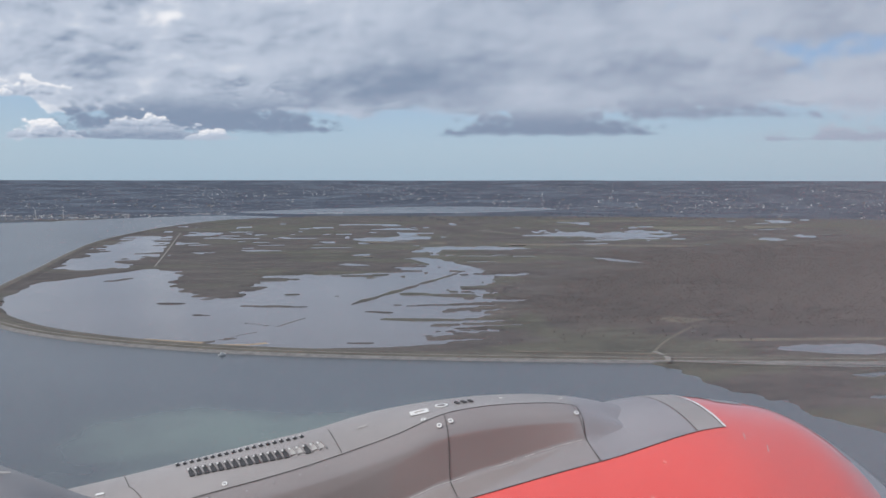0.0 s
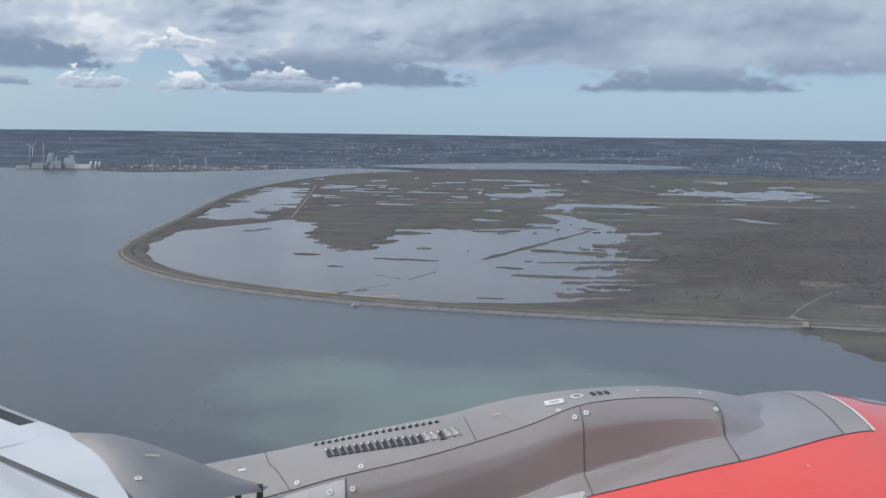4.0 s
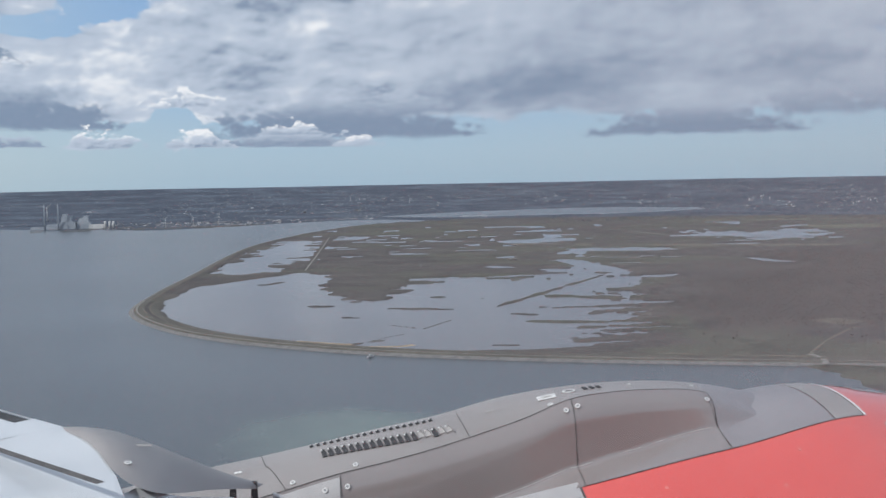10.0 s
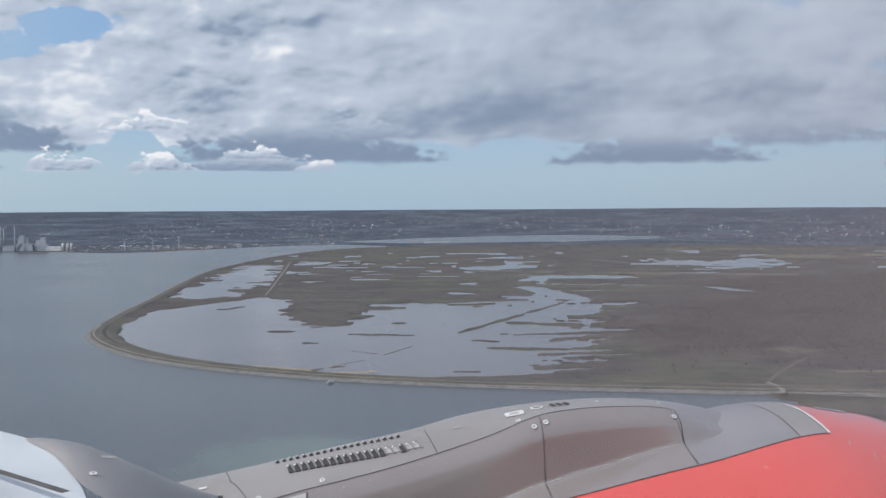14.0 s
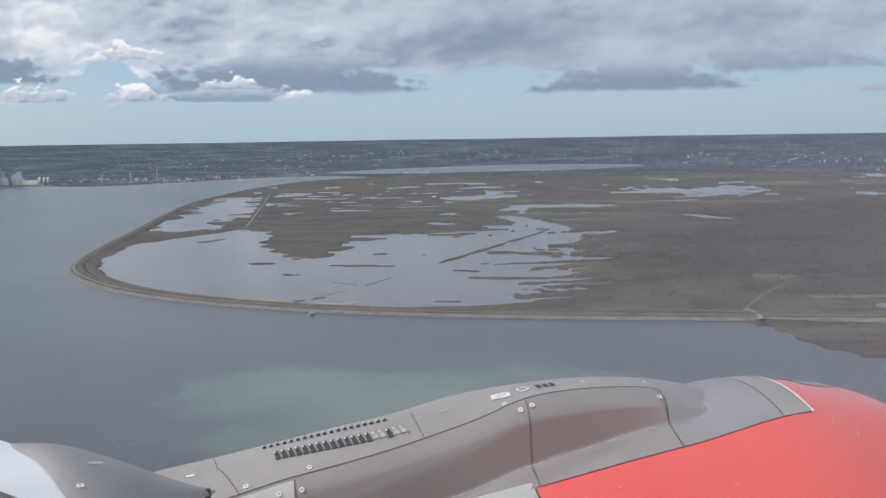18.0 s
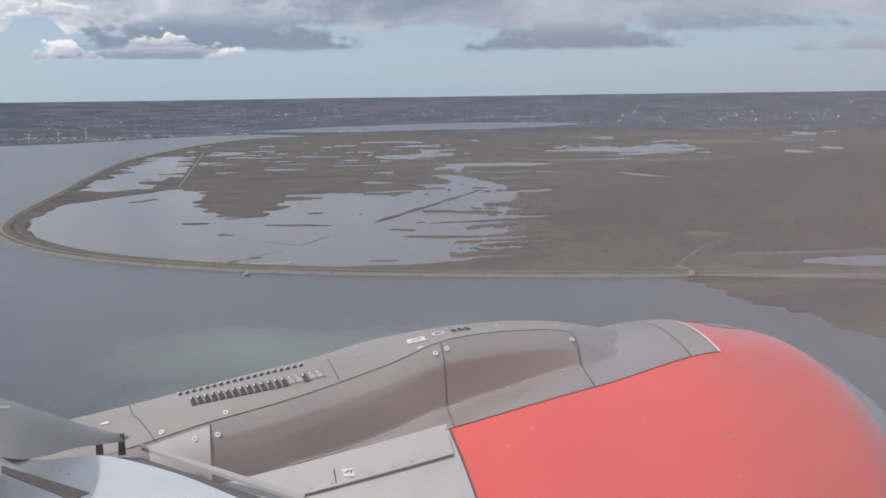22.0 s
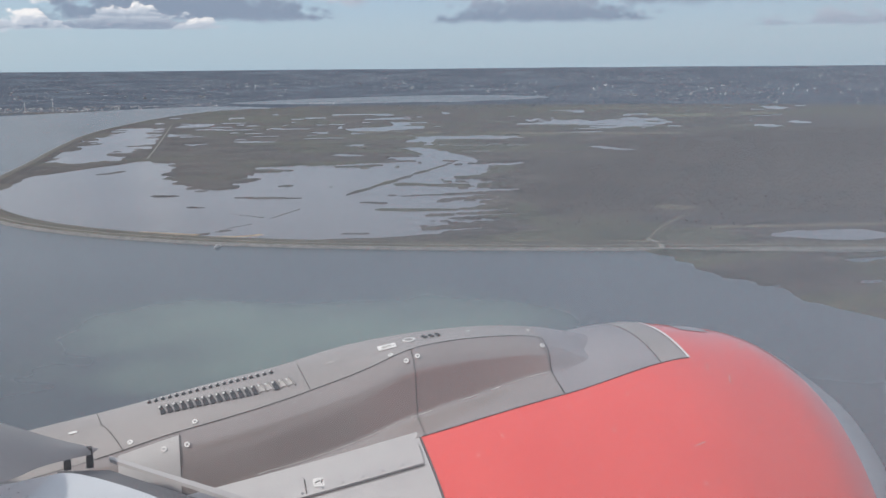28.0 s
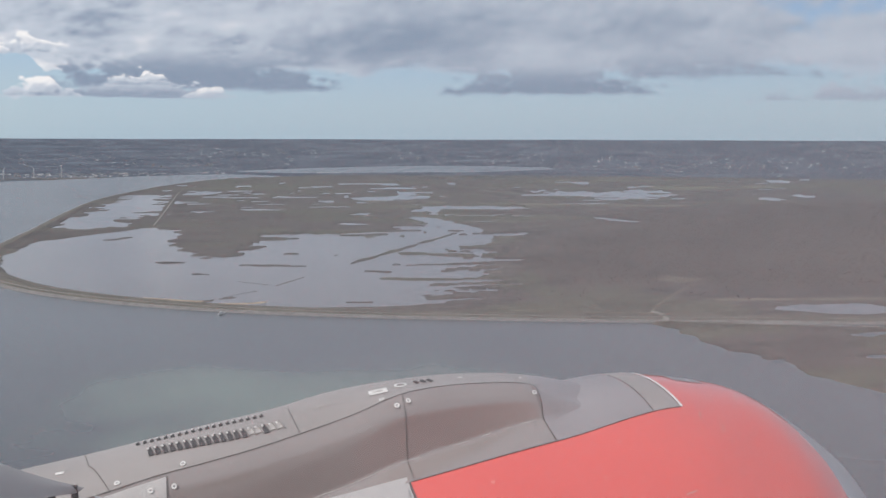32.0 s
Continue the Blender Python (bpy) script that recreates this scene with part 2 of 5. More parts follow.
M_NOSE = material("pale_grey_paint", (0.235, 0.225, 0.240), (0.295, 0.283, 0.298), 2.0, 0.4)
M_WHITE = material("white_wing_paint", (0.54, 0.565, 0.59), (0.66, 0.68, 0.70), 2.5, 0.35, coat=0.2)
M_CREAM = material("off_white_paint", (0.42, 0.41, 0.41), (0.50, 0.49, 0.485), 3.0, 0.4)
M_SLAT_SHADE = material("painted_slat_shade", (0.10, 0.10, 0.105), (0.15, 0.15, 0.155), 4.0, 0.6)
M_BLACK = material("dark_gap", (0.02, 0.021, 0.023), (0.04, 0.042, 0.045), 12.0, 0.7)
M_SEAL = material("seal_rubber", (0.075, 0.070, 0.067), (0.12, 0.112, 0.106), 20.0, 0.75)
M_RING = material("white_stencil", (0.70, 0.69, 0.67), (0.82, 0.81, 0.79), 30.0, 0.5)
M_STEEL = material("steel_fastener", (0.30, 0.30, 0.31), (0.50, 0.50, 0.50), 50.0, 0.4, 0.8)
M_CREASE = material("worn_edge", (0.36, 0.34, 0.32), (0.46, 0.44, 0.42), 20.0, 0.55)
M_CABIN = material("cabin_plastic", (0.45, 0.45, 0.46), (0.52, 0.52, 0.53), 8.0, 0.6)

def marsh_material():
    """Reed beds in three tones: dark sodden debris, brown reed, pale grass, in long ragged drifts; darker inside the
    wood.
    """
    mat = bpy.data.materials.new("marsh_reed")
    mat.use_nodes = True
    n = Nodes(mat.node_tree)
    mp = n.add("ShaderNodeMapping")
    mp.inputs["Scale"].default_value = (0.55, 1.0, 1.0)
    n.put(mp.inputs[0], n.add("ShaderNodeTexCoord").outputs["Object"])
    pos = mp.outputs[0]
    big, mid, fine = n.noise(pos, 0.0045, 5.0), n.noise(pos, 0.022, 7.0, 0.68), n.noise(pos, 0.10, 6.0, 0.70)
    t = n.m("ADD", n.m("MULTIPLY", mid, 0.6), n.m("MULTIPLY", fine, 0.4))
    col = n.mix(n.step(t, 0.40, 0.60), (0.042, 0.036, 0.035), (0.092, 0.079, 0.070))
    col = n.mix(n.m("MULTIPLY", n.step(big, 0.52, 0.66), 0.65), col, (0.088, 0.090, 0.060))
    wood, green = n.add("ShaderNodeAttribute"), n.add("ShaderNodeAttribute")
    wood.attribute_name, green.attribute_name = "wood_floor", "rough_grass"
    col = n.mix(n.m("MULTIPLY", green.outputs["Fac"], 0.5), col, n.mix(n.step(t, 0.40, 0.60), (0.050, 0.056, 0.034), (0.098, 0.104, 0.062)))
    under_wood = n.mix(n.step(n.m("ADD", n.m("MULTIPLY", big, 0.5), n.m("MULTIPLY", mid, 0.5)), 0.42, 0.60), (0.036, 0.030, 0.027), (0.080, 0.067, 0.056))
    col = n.mix(wood.outputs["Fac"], col, n.mix(n.step(fine, 0.40, 0.62), under_wood, (0.080, 0.067, 0.057)))
    col = n.mix(n.m("MULTIPLY", n.step(n.m("ADD", n.m("MULTIPLY", mid, 0.7), n.m("MULTIPLY", fine, 0.3)), 0.58, 0.68), n.m("SUBTRACT", 0.7, n.m("MULTIPLY", wood.outputs["Fac"], 0.5))), col, (0.150, 0.131, 0.110))
    b = n.add("ShaderNodeBsdfPrincipled")
    n.put(b.inputs["Base Color"], col)
    b.inputs["Roughness"].default_value = 0.95
    bp = n.add("ShaderNodeBump")
    bp.inputs["Distance"].default_value = 0.5
    n.put(bp.inputs["Height"], n.m("ADD", fine, mid))
    n.put(b.inputs["Normal"], bp.outputs[0])
    n.put(n.add("ShaderNodeOutputMaterial").inputs[0], b.outputs[0])
    return mat


M_MARSH = marsh_material()
# The blue haze of distant air is put into this base colour.
M_FAR_HAZED = material("hazed_far_woods_and_fields", (0.022, 0.036, 0.062), (0.086, 0.110, 0.145), 0.006, 0.95, fine=0.03, spread=(0.43, 0.66))
M_WOOD = material("bare_crowns", (0.044, 0.036, 0.032), (0.092, 0.077, 0.065), 0.007, 0.95, fine=0.03, spread=(0.38, 0.62))
M_PINE = material("dark_crowns", (0.040, 0.046, 0.044), (0.085, 0.090, 0.080), 0.05, 0.95, fine=0.6)
# Crowns blued to match the far land: haze painted into their colour.
M_FARWOOD_HAZED = material("hazed_far_crowns", (0.032, 0.050, 0.084), (0.050, 0.070, 0.102), 0.01, 0.95)
M_SCRUB = material("scrub_crowns", (0.095, 0.086, 0.076), (0.140, 0.126, 0.108), 0.05, 0.95)
M_BARK = material("bark", (0.05, 0.04, 0.033), (0.09, 0.075, 0.06), 2.0, 0.95)
M_GRASS = material("dyke_grass", (0.070, 0.065, 0.054), (0.112, 0.102, 0.082), 0.06, 0.95, fine=0.8)
M_MEADOW = material("meadow_grass", (0.100, 0.100, 0.070), (0.165, 0.155, 0.110), 0.02, 0.95, fine=0.2)
M_DRY = material("dry_grass", (0.105, 0.090, 0.070), (0.175, 0.150, 0.112), 0.05, 0.95, fine=0.7)
M_TRACK = material("gravel_track", (0.20, 0.19, 0.17), (0.27, 0.255, 0.225), 0.2, 0.9, fine=2.0)
M_STONE = material("shore_stone", (0.11, 0.11, 0.105), (0.21, 0.20, 0.19), 0.35, 0.9, bump=0.2, fine=2.0)
M_SAND = material("bare_sand", (0.26, 0.19, 0.12), (0.40, 0.31, 0.21), 0.08, 0.95)
# Concrete dulled and blued, with distant haze put into its colour.
M_CONC = material("hazed_pale_concrete", (0.24, 0.27, 0.31), (0.32, 0.35, 0.38), 0.05, 0.8)
M_BLDG = material("pale_render", (0.34, 0.35, 0.36), (0.58, 0.58, 0.57), 0.02, 0.8)
M_BRIGHT = material("white_render", (0.55, 0.55, 0.55), (0.72, 0.72, 0.71), 0.03, 0.7)
M_BRICK = material("dull_brick", (0.16, 0.12, 0.10), (0.27, 0.21, 0.18), 0.02, 0.9)
M_ROOF = material("roof_felt", (0.07, 0.075, 0.08), (0.14, 0.14, 0.145), 0.03, 0.85)
M_GLASS = material("window_band", (0.03, 0.04, 0.05), (0.06, 0.07, 0.08), 0.2, 0.2)


def water_material(name, deep, rough, shoal=None):
    mat = bpy.data.materials.new(name)
    mat.use_nodes = True
    n = Nodes(mat.node_tree)
    pos = n.add("ShaderNodeTexCoord").outputs["Object"]
    b = n.add("ShaderNodeBsdfPrincipled")
    base = n.mix(n.step(n.noise(pos, 0.0035, 4.0), 0.35, 0.7), deep, tuple(c * 1.25 for c in deep))
    if shoal:
        sp = n.add("ShaderNodeSeparateXYZ")
        n.put(sp.inputs[0], pos)
        u = n.m("DIVIDE", n.m("SUBTRACT", sp.outputs[0], shoal[0]), shoal[2])
        v = n.m("DIVIDE", n.m("SUBTRACT", sp.outputs[1], shoal[1]), shoal[3])
        r = n.m("ADD", n.m("MULTIPLY", u, u), n.m("MULTIPLY", v, v))
        r = n.m("ADD", r, n.m("MULTIPLY", n.m("SUBTRACT", n.noise(pos, 0.014, 3.0, 0.5), 0.5), 3.4))
        base = n.mix(n.m("MULTIPLY", n.step(r, 1.5, -0.4), 0.50), base, shoal[4])
    n.put(b.inputs["Base Color"], base)
    n.put(b.inputs["Roughness"], n.m("ADD", rough, n.m("MULTIPLY", n.step(n.noise(pos, 0.006, 3.0), 0.3, 0.7), 0.02)))
    b.inputs["IOR"].default_value = 1.33
    n.put(n.add("ShaderNodeOutputMaterial").inputs[0], b.outputs[0])
    return mat


M_SEA = water_material("sea_water", (0.052, 0.064, 0.076), 0.25, (0.6 * EYE, 3.95 * EYE, 0.95 * EYE, 0.75 * EYE, (0.215, 0.290, 0.235)))
M_POOL = water_material("pool_water", (0.100, 0.092, 0.098), 0.16)


# ---- helpers for building ----
def mesh_of(name, verts, faces, mat, smooth=False):
    me = bpy.data.meshes.new(name)
    me.from_pydata([tuple(v) for v in verts], [], [tuple(f) for f in faces])
    me.materials.append(mat)
    if smooth:
        me.shade_smooth()
    me.update()
    return me


def part(name, data, mat, parent=None, label="", smooth=False):
    """data: (verts, faces) or a mesh; one mesh object, under parent where one is given."""
    me = data if isinstance(data, bpy.types.Mesh) else mesh_of(name, data[0], data[1], mat, smooth)
    ob = new(name, me)
    if parent:
        ob.parent = parent
    if label:
        tagged(ob, label)
    return ob


def join(*shapes):
    verts, faces = [], []
    for v, f in shapes:
        k = len(verts)
        verts += [tuple(p) for p in v]
        faces += [tuple(i + k for i in q) for q in f]
    return verts, faces


def box(x0, y0, z0, x1, y1, z1, taper=0.0):
    t = taper
    v = [(x0, y0, z0), (x1, y0, z0), (x1, y1, z0), (x0, y1, z0),
         (x0 + t, y0 + t, z1), (x1 - t, y0 + t, z1), (x1 - t, y1 - t, z1), (x0 + t, y1 - t, z1)]
    return v, [(3, 2, 1, 0), (4, 5, 6, 7), (0, 1, 5, 4), (1, 2, 6, 5), (2, 3, 7, 6), (3, 0, 4, 7)]


def tube(rings, sides=12, cap=True):
    """Rings of (x, y, z, radius) round a vertical axis."""
    v, f = [], []
    for x, y, z, r in rings:
        for i in range(sides):
            a = 2 * math.pi * i / sides
            v.append((x + r * math.cos(a), y + r * math.sin(a), z))
    for k in range(len(rings) - 1):
        for i in range(sides):
            j = (i + 1) % sides
            f.append((k * sides + i, k * sides + j, (k + 1) * sides + j, (k + 1) * sides + i))
    if cap:
        f.append(tuple(range(sides))[::-1])
        f.append(tuple(range((len(rings) - 1) * sides, len(rings) * sides)))
    return v, f


def smooth_line(points, rounds=2, closed=False):
    p = np.array(points, float)
    for _ in range(rounds):
        nxt = np.roll(p, -1, axis=0) if closed else p[1:]
        cur = p if closed else p[:-1]
        mixed = np.stack([cur * 0.75 + nxt * 0.25, cur * 0.25 + nxt * 0.75], 1).reshape(-1, p.shape[1])
        p = mixed if closed else np.vstack([p[:1], mixed, p[-1:]])
    return p


def lattice(ix, iy, seed):
    h = (ix.astype(np.int64) * 374761393 + iy.astype(np.int64) * 668265263 + seed * 1442695041) & 0x7FFFFFFF
    h = ((h ^ (h >> 13)) * 1274126177) & 0x7FFFFFFF
    return ((h ^ (h >> 16)) & 0xFFFF) / 65535.0


def fbm(x, y, octaves=4, seed=0):
    """Value noise in 0 to 1 over arrays."""
    total, amp, norm = np.zeros_like(x), 1.0, 0.0
    for o in range(octaves):
        ix, iy = np.floor(x), np.floor(y)
        fx, fy = x - ix, y - iy
        fx, fy = fx * fx * (3 - 2 * fx), fy * fy * (3 - 2 * fy)
        a, b = lattice(ix, iy, seed + o), lattice(ix + 1, iy, seed + o)
        c, d = lattice(ix, iy + 1, seed + o), lattice(ix + 1, iy + 1, seed + o)
        total += amp * ((a * (1 - fx) + b * fx) * (1 - fy) + (c * (1 - fx) + d * fx) * fy)
        norm += amp
        amp *= 0.5
        x, y = x * 2.03 + 17.1, y * 2.03 + 5.3
    return total / norm


def signed(px, py, poly):
    """Distance to a closed outline, positive inside."""
    best, inside = np.full(px.shape, 1e9), np.zeros(px.shape, bool)
    n = len(poly)
    for i in range(n):
        (ax, ay), (bx, by) = poly[i], poly[(i + 1) % n]
        dx, dy = bx - ax, by - ay
        t = np.clip(((px - ax) * dx + (py - ay) * dy) / max(dx * dx + dy * dy, 1e-12), 0, 1)
        best = np.minimum(best, (px - ax - t * dx) ** 2 + (py - ay - t * dy) ** 2)
        if ay != by:
            inside ^= ((ay > py) != (by > py)) & (px < dx * (py - ay) / dy + ax)
    return np.where(inside, 1, -1) * np.sqrt(best)


def from_stroke(x, y, ax, ay, bx, by):
    """Distance to a straight stroke."""
    dx, dy = bx - ax, by - ay
    t = np.clip(((x - ax) * dx + (y - ay) * dy) / (dx * dx + dy * dy), 0, 1)
    return np.hypot(x - ax - t * dx, y - ay - t * dy)


def ramp(x, lo, hi):
    t = np.clip((x - lo) / (hi - lo), 0, 1)
    return t * t * (3 - 2 * t)


# ---- the land: outlines in units of EYE, x along the flight, y outward ----
DX = 0.0
COAST = smooth_line([(14, 2.2), (9, 3.4), (5.5, 4.35), (3.3, 4.99), (2.31, 5.28), (1.48, 5.56), (0.91, 5.79), (0.31, 6.09), (-0.17, 6.44), (-0.51, 6.74),
                     (-0.91, 7.22), (-1.21, 7.82), (-1.38, 8.33), (-1.45, 8.8), (-1.44, 9.38), (-1.40, 10.42), (-1.29, 11.79),
                     (-1.18, 13.97), (-0.98, 16.58), (-0.54, 18.63), (0.26, 21.67), (1.28, 24.0), (2.6, 24.9)])
FAR_SHORE = smooth_line([(2.6, 25.3), (1.7, 26.5), (-0.2, 25.9), (-2.0, 23.9), (-3.4, 23.0), (-4.7, 24.6), (-5.3, 24.4), (-7.7, 25.9), (-9.6, 27.6),
                         (-11.4, 28.9), (-12.1, 30.5), (-11.6, 33.0), (-14.0, 35.0), (-18.0, 38.2), (-22.0, 38.0), (-30, 41)])
SEA = np.vstack([COAST, FAR_SHORE, [(-60, 42), (-60, 0.5), (14, 0.5)]]) + (DX, 0)
LAGOON = smooth_line([(-1.10, 10.5), (-1.22, 9.5), (-1.19, 8.79), (-1.07, 8.03), (-0.94, 7.62), (-0.71, 7.22), (-0.42, 6.91), (-0.12, 6.67), (0.15, 6.47), (0.64, 6.17),
                      (1.33, 6.05), (1.63, 6.22), (1.64, 6.5), (2.05, 6.70), (1.80, 6.78), (2.08, 7.0), (2.0, 7.25), (2.38, 7.45), (2.15, 7.62), (2.55, 7.9),
                      (2.45, 8.5), (2.75, 9.0), (3.07, 9.6), (3.5, 10.25), (2.9, 10.4), (3.1, 11.7), (2.6, 11.5), (2.3, 10.45), (1.8, 10.3), (1.49, 10.6),
                      (1.05, 10.75), (1.08, 10.2), (0.86, 9.6), (0.62, 9.3), (0.63, 9.0), (0.41, 8.85), (0.19, 9.24), (0.04, 9.78), (0.22, 10.67), (0.10, 11.4), (-0.10, 11.8), (-0.53, 11.2), (-0.85, 10.65)], 1, True)
POOL = smooth_line([(-1.06, 11.74), (-0.98, 13.47), (-0.80, 13.9), (-0.69, 15.9), (-0.38, 17.9), (0.12, 17.8), (0.02, 16.0), (-0.05, 14.1), (-0.17, 13.0), (-0.36, 13.05),
                    (-0.55, 13.55), (-0.42, 12.5), (-0.56, 11.85), (-0.72, 11.5)], 1, True)
# low islands in the lagoon: ends of each and its half breadth
ISLETS = [(-0.46, 10.48, -0.30, 10.65, 0.09), (0.02, 8.52, 0.10, 8.5, 0.10), (0.24, 7.79, 0.31, 7.77, 0.06), (0.59, 8.24, 1.05, 8.07, 0.035), (0.47, 7.38, 0.67, 7.12, 0.02),
          (0.71, 7.06, 0.95, 7.46, 0.015), (1.0, 8.95, 1.05, 8.94, 0.06), (1.38, 8.72, 1.50, 8.69, 0.06), (1.41, 8.17, 2.84, 10.41, 0.04), (1.44, 7.70, 1.57, 7.6, 0.035),
          (1.50, 7.26, 1.95, 7.08, 0.06), (1.06, 6.28, 1.18, 6.25, 0.04), (1.72, 8.03, 2.5, 7.9, 0.10), (2.0, 8.72, 2.45, 8.5, 0.14), (0.15, 6.44, 0.56, 6.85, 0.02), (0.2, 6.5, 0.4, 6.61, 0.09), (0.33, 8.77, 0.36, 8.75, 0.05)]
# shallow pools of the marsh: ends and half breadth
FLASHES = [(3.1, 16.2, 3.55, 16.35, 0.45), (2.42, 13.3, 2.38, 12.6, 0.05), (3.7, 14.1, 4.4, 13.9, 0.32), (2.96, 12.4, 3.1, 10.8, 0.16), (3.43, 11.8, 3.59, 11.76, 0.08), (1.98, 11.79, 2.13, 11.65, 0.10),
           (5.05, 11.9, 5.16, 11.35, 0.12), (4.8, 14.4, 6.1, 14.4, 0.12), (0.5, 17.9, 0.8, 18.4, 0.25), (1.3, 15.3, 1.6, 15.2, 0.08), (1.1, 14.2, 1.4, 14.1, 0.12), (1.9, 16.8, 2.3, 16.6, 0.10), (2.0, 14.6, 2.4, 14.5, 0.09)]
FAR_LAKE = smooth_line([(1.65, 28.2), (3.59, 26.4), (5.7, 26.9), (7.88, 26.5), (11.7, 29.2), (8.9, 32.6), (5.0, 31.2), (2.32, 29.2)], 1, True) + (DX, 0)
REED_LAKE = smooth_line([(4.4, 16.75), (5.6, 16.8), (6.85, 18.6), (7.2, 17.2), (8.6, 19.6), (9.37, 21.0), (9.15, 19.4), (8.8, 17.8), (7.9, 15.4), (6.94, 14.8), (6.45, 15.0), (6.4, 16.3), (5.6, 16.4)], 1, True)
POND = smooth_line([(3.42, 5.50), (3.6, 5.33), (4.2, 5.06), (4.75, 5.06), (4.8, 5.30), (4.1, 5.36), (3.7, 5.50)], 1, True)
# mud flat and rough grass in front of the dyke, ahead of the engine
FLAT = smooth_line([(2.55, 5.25), (2.62, 4.9), (2.5, 4.55), (2.66, 4.2), (2.5, 3.7), (2.9, 2.6), (9, 1.4), (12, 2.4), (5.5, 4.4)], 1, True)

# bare woodland behind the dyke
WOODS = [(2.35, 6.25), (4.2, 5.95), (5.2, 5.6), (8, 4.7), (13, 3.6), (16, 8), (14, 15.5), (9, 14.2), (5.4, 13.0), (4.2, 10.8), (3.5, 9.4), (2.8, 8.1), (2.4, 7.0)]


def hills(r, x, y):
    """Height of the far country in units of EYE, at distance r."""
    rise = 0.67 * np.clip((r - 33.0) / 21.5, 0, 1) ** 1.25
    return rise * (0.93 + 0.10 * fbm(x * 0.10 + 40, y * 0.10, 3, 5)) + 0.004


def height(x, y):
    r = np.hypot(x, y)
    n1 = fbm(x * 2.2, y * 1.1, 5, 1)
    n2 = fbm(x * 5.0 + 30, y * 2.2, 4, 11)
    sea = signed(x, y, SEA) + (n2 - 0.5) * 0.04 * ramp(y, 10, 20)
    n3 = fbm(x * 2.6 + 7, y * 6.0, 5, 61)
    ragged = 0.25 + 0.75 * ramp(x, -0.2, 0.3) * np.maximum(ramp(y, 8.0, 8.8), ramp(x, 1.4, 1.8))
    n4 = fbm(x * 1.6 + 3, y * 9.0, 4, 66)
    n5 = fbm(x * 3.4 + 11, y * 17.0, 4, 71)
    lag = signed(x, y, LAGOON) + (((n4 - 0.5) * 0.95 + (n5 - 0.5) * 0.8) * ramp(x, 0.9, 1.7) + (n3 - 0.5) * 0.55 + (n2 - 0.5) * 0.18 + (n1 - 0.5) * 0.2) * ragged
    for ax, ay, bx, by, half in ISLETS:
        lag = np.minimum(lag, from_stroke(x, y, ax, ay, bx, by) - half * (2.4 * n3 - 0.55))
    pool = signed(x, y, POOL) + (n2 - 0.5) * 0.2 + (n3 - 0.5) * 0.6 + (fbm(x * 3.0, y * 3.2, 4, 88) - 0.5) * 0.5
    for ax, ay, bx, by, half in FLASHES:
        pool = np.maximum(pool, half * (0.3 + 1.4 * n3) - from_stroke(x, y, ax, ay, bx, by))
    lake = np.maximum(signed(x, y, FAR_LAKE), signed(x, y, REED_LAKE) + (n1 - 0.5) * 1.2 + (n3 - 0.5) * 0.8 + (n4 - 0.5) * 1.6 - 0.45)
    pond = signed(x, y, POND) + (n2 - 0.5) * 0.35
    here = ramp(y, 11.0, 12.5) * (1 - ramp(y, 21.0, 24.0)) * (1 - ramp(x, 4.0, 6.5))
    shallow = (fbm(x * 2.1 + 3, y * 2.6, 5, 31) - 0.675) * 2 - (1 - here)
    here = ramp(y, 12.5, 14.5) * (1 - ramp(y, 21.0, 23.0)) * ramp(x, 2.5, 4.0)
    creek = (fbm(x * 1.1 + 13, y * 1.0, 5, 41) - 0.69) * 3 - (1 - here)
    wet = np.maximum.reduce([sea, lag, pool, lake, pond, shallow, creek])
    wet = np.minimum(wet, np.maximum(-signed(x, y, FLAT) - (n1 - 0.5) * 0.5 - (n3 - 0.5) * 0.08, (n3 - 0.74) * 0.6))
    for ax, ay, bx, by in ((-1.3, 10.3, -0.53, 11.28), (-0.53, 11.28, -0.08, 11.93), (-0.08, 11.93, 0.30, 18.6)):
        wet = np.minimum(wet, from_stroke(x, y, ax, ay, bx, by) - 0.045)
    land = np.clip(-wet * 0.14, -0.02, 0.006) + (n2 - 0.5) * 0.002 * (wet < -0.02)
    return np.where(wet < 0, land + hills(r, x, y) * ramp(-np.maximum(sea, lake), 0.0, 2.5), land)


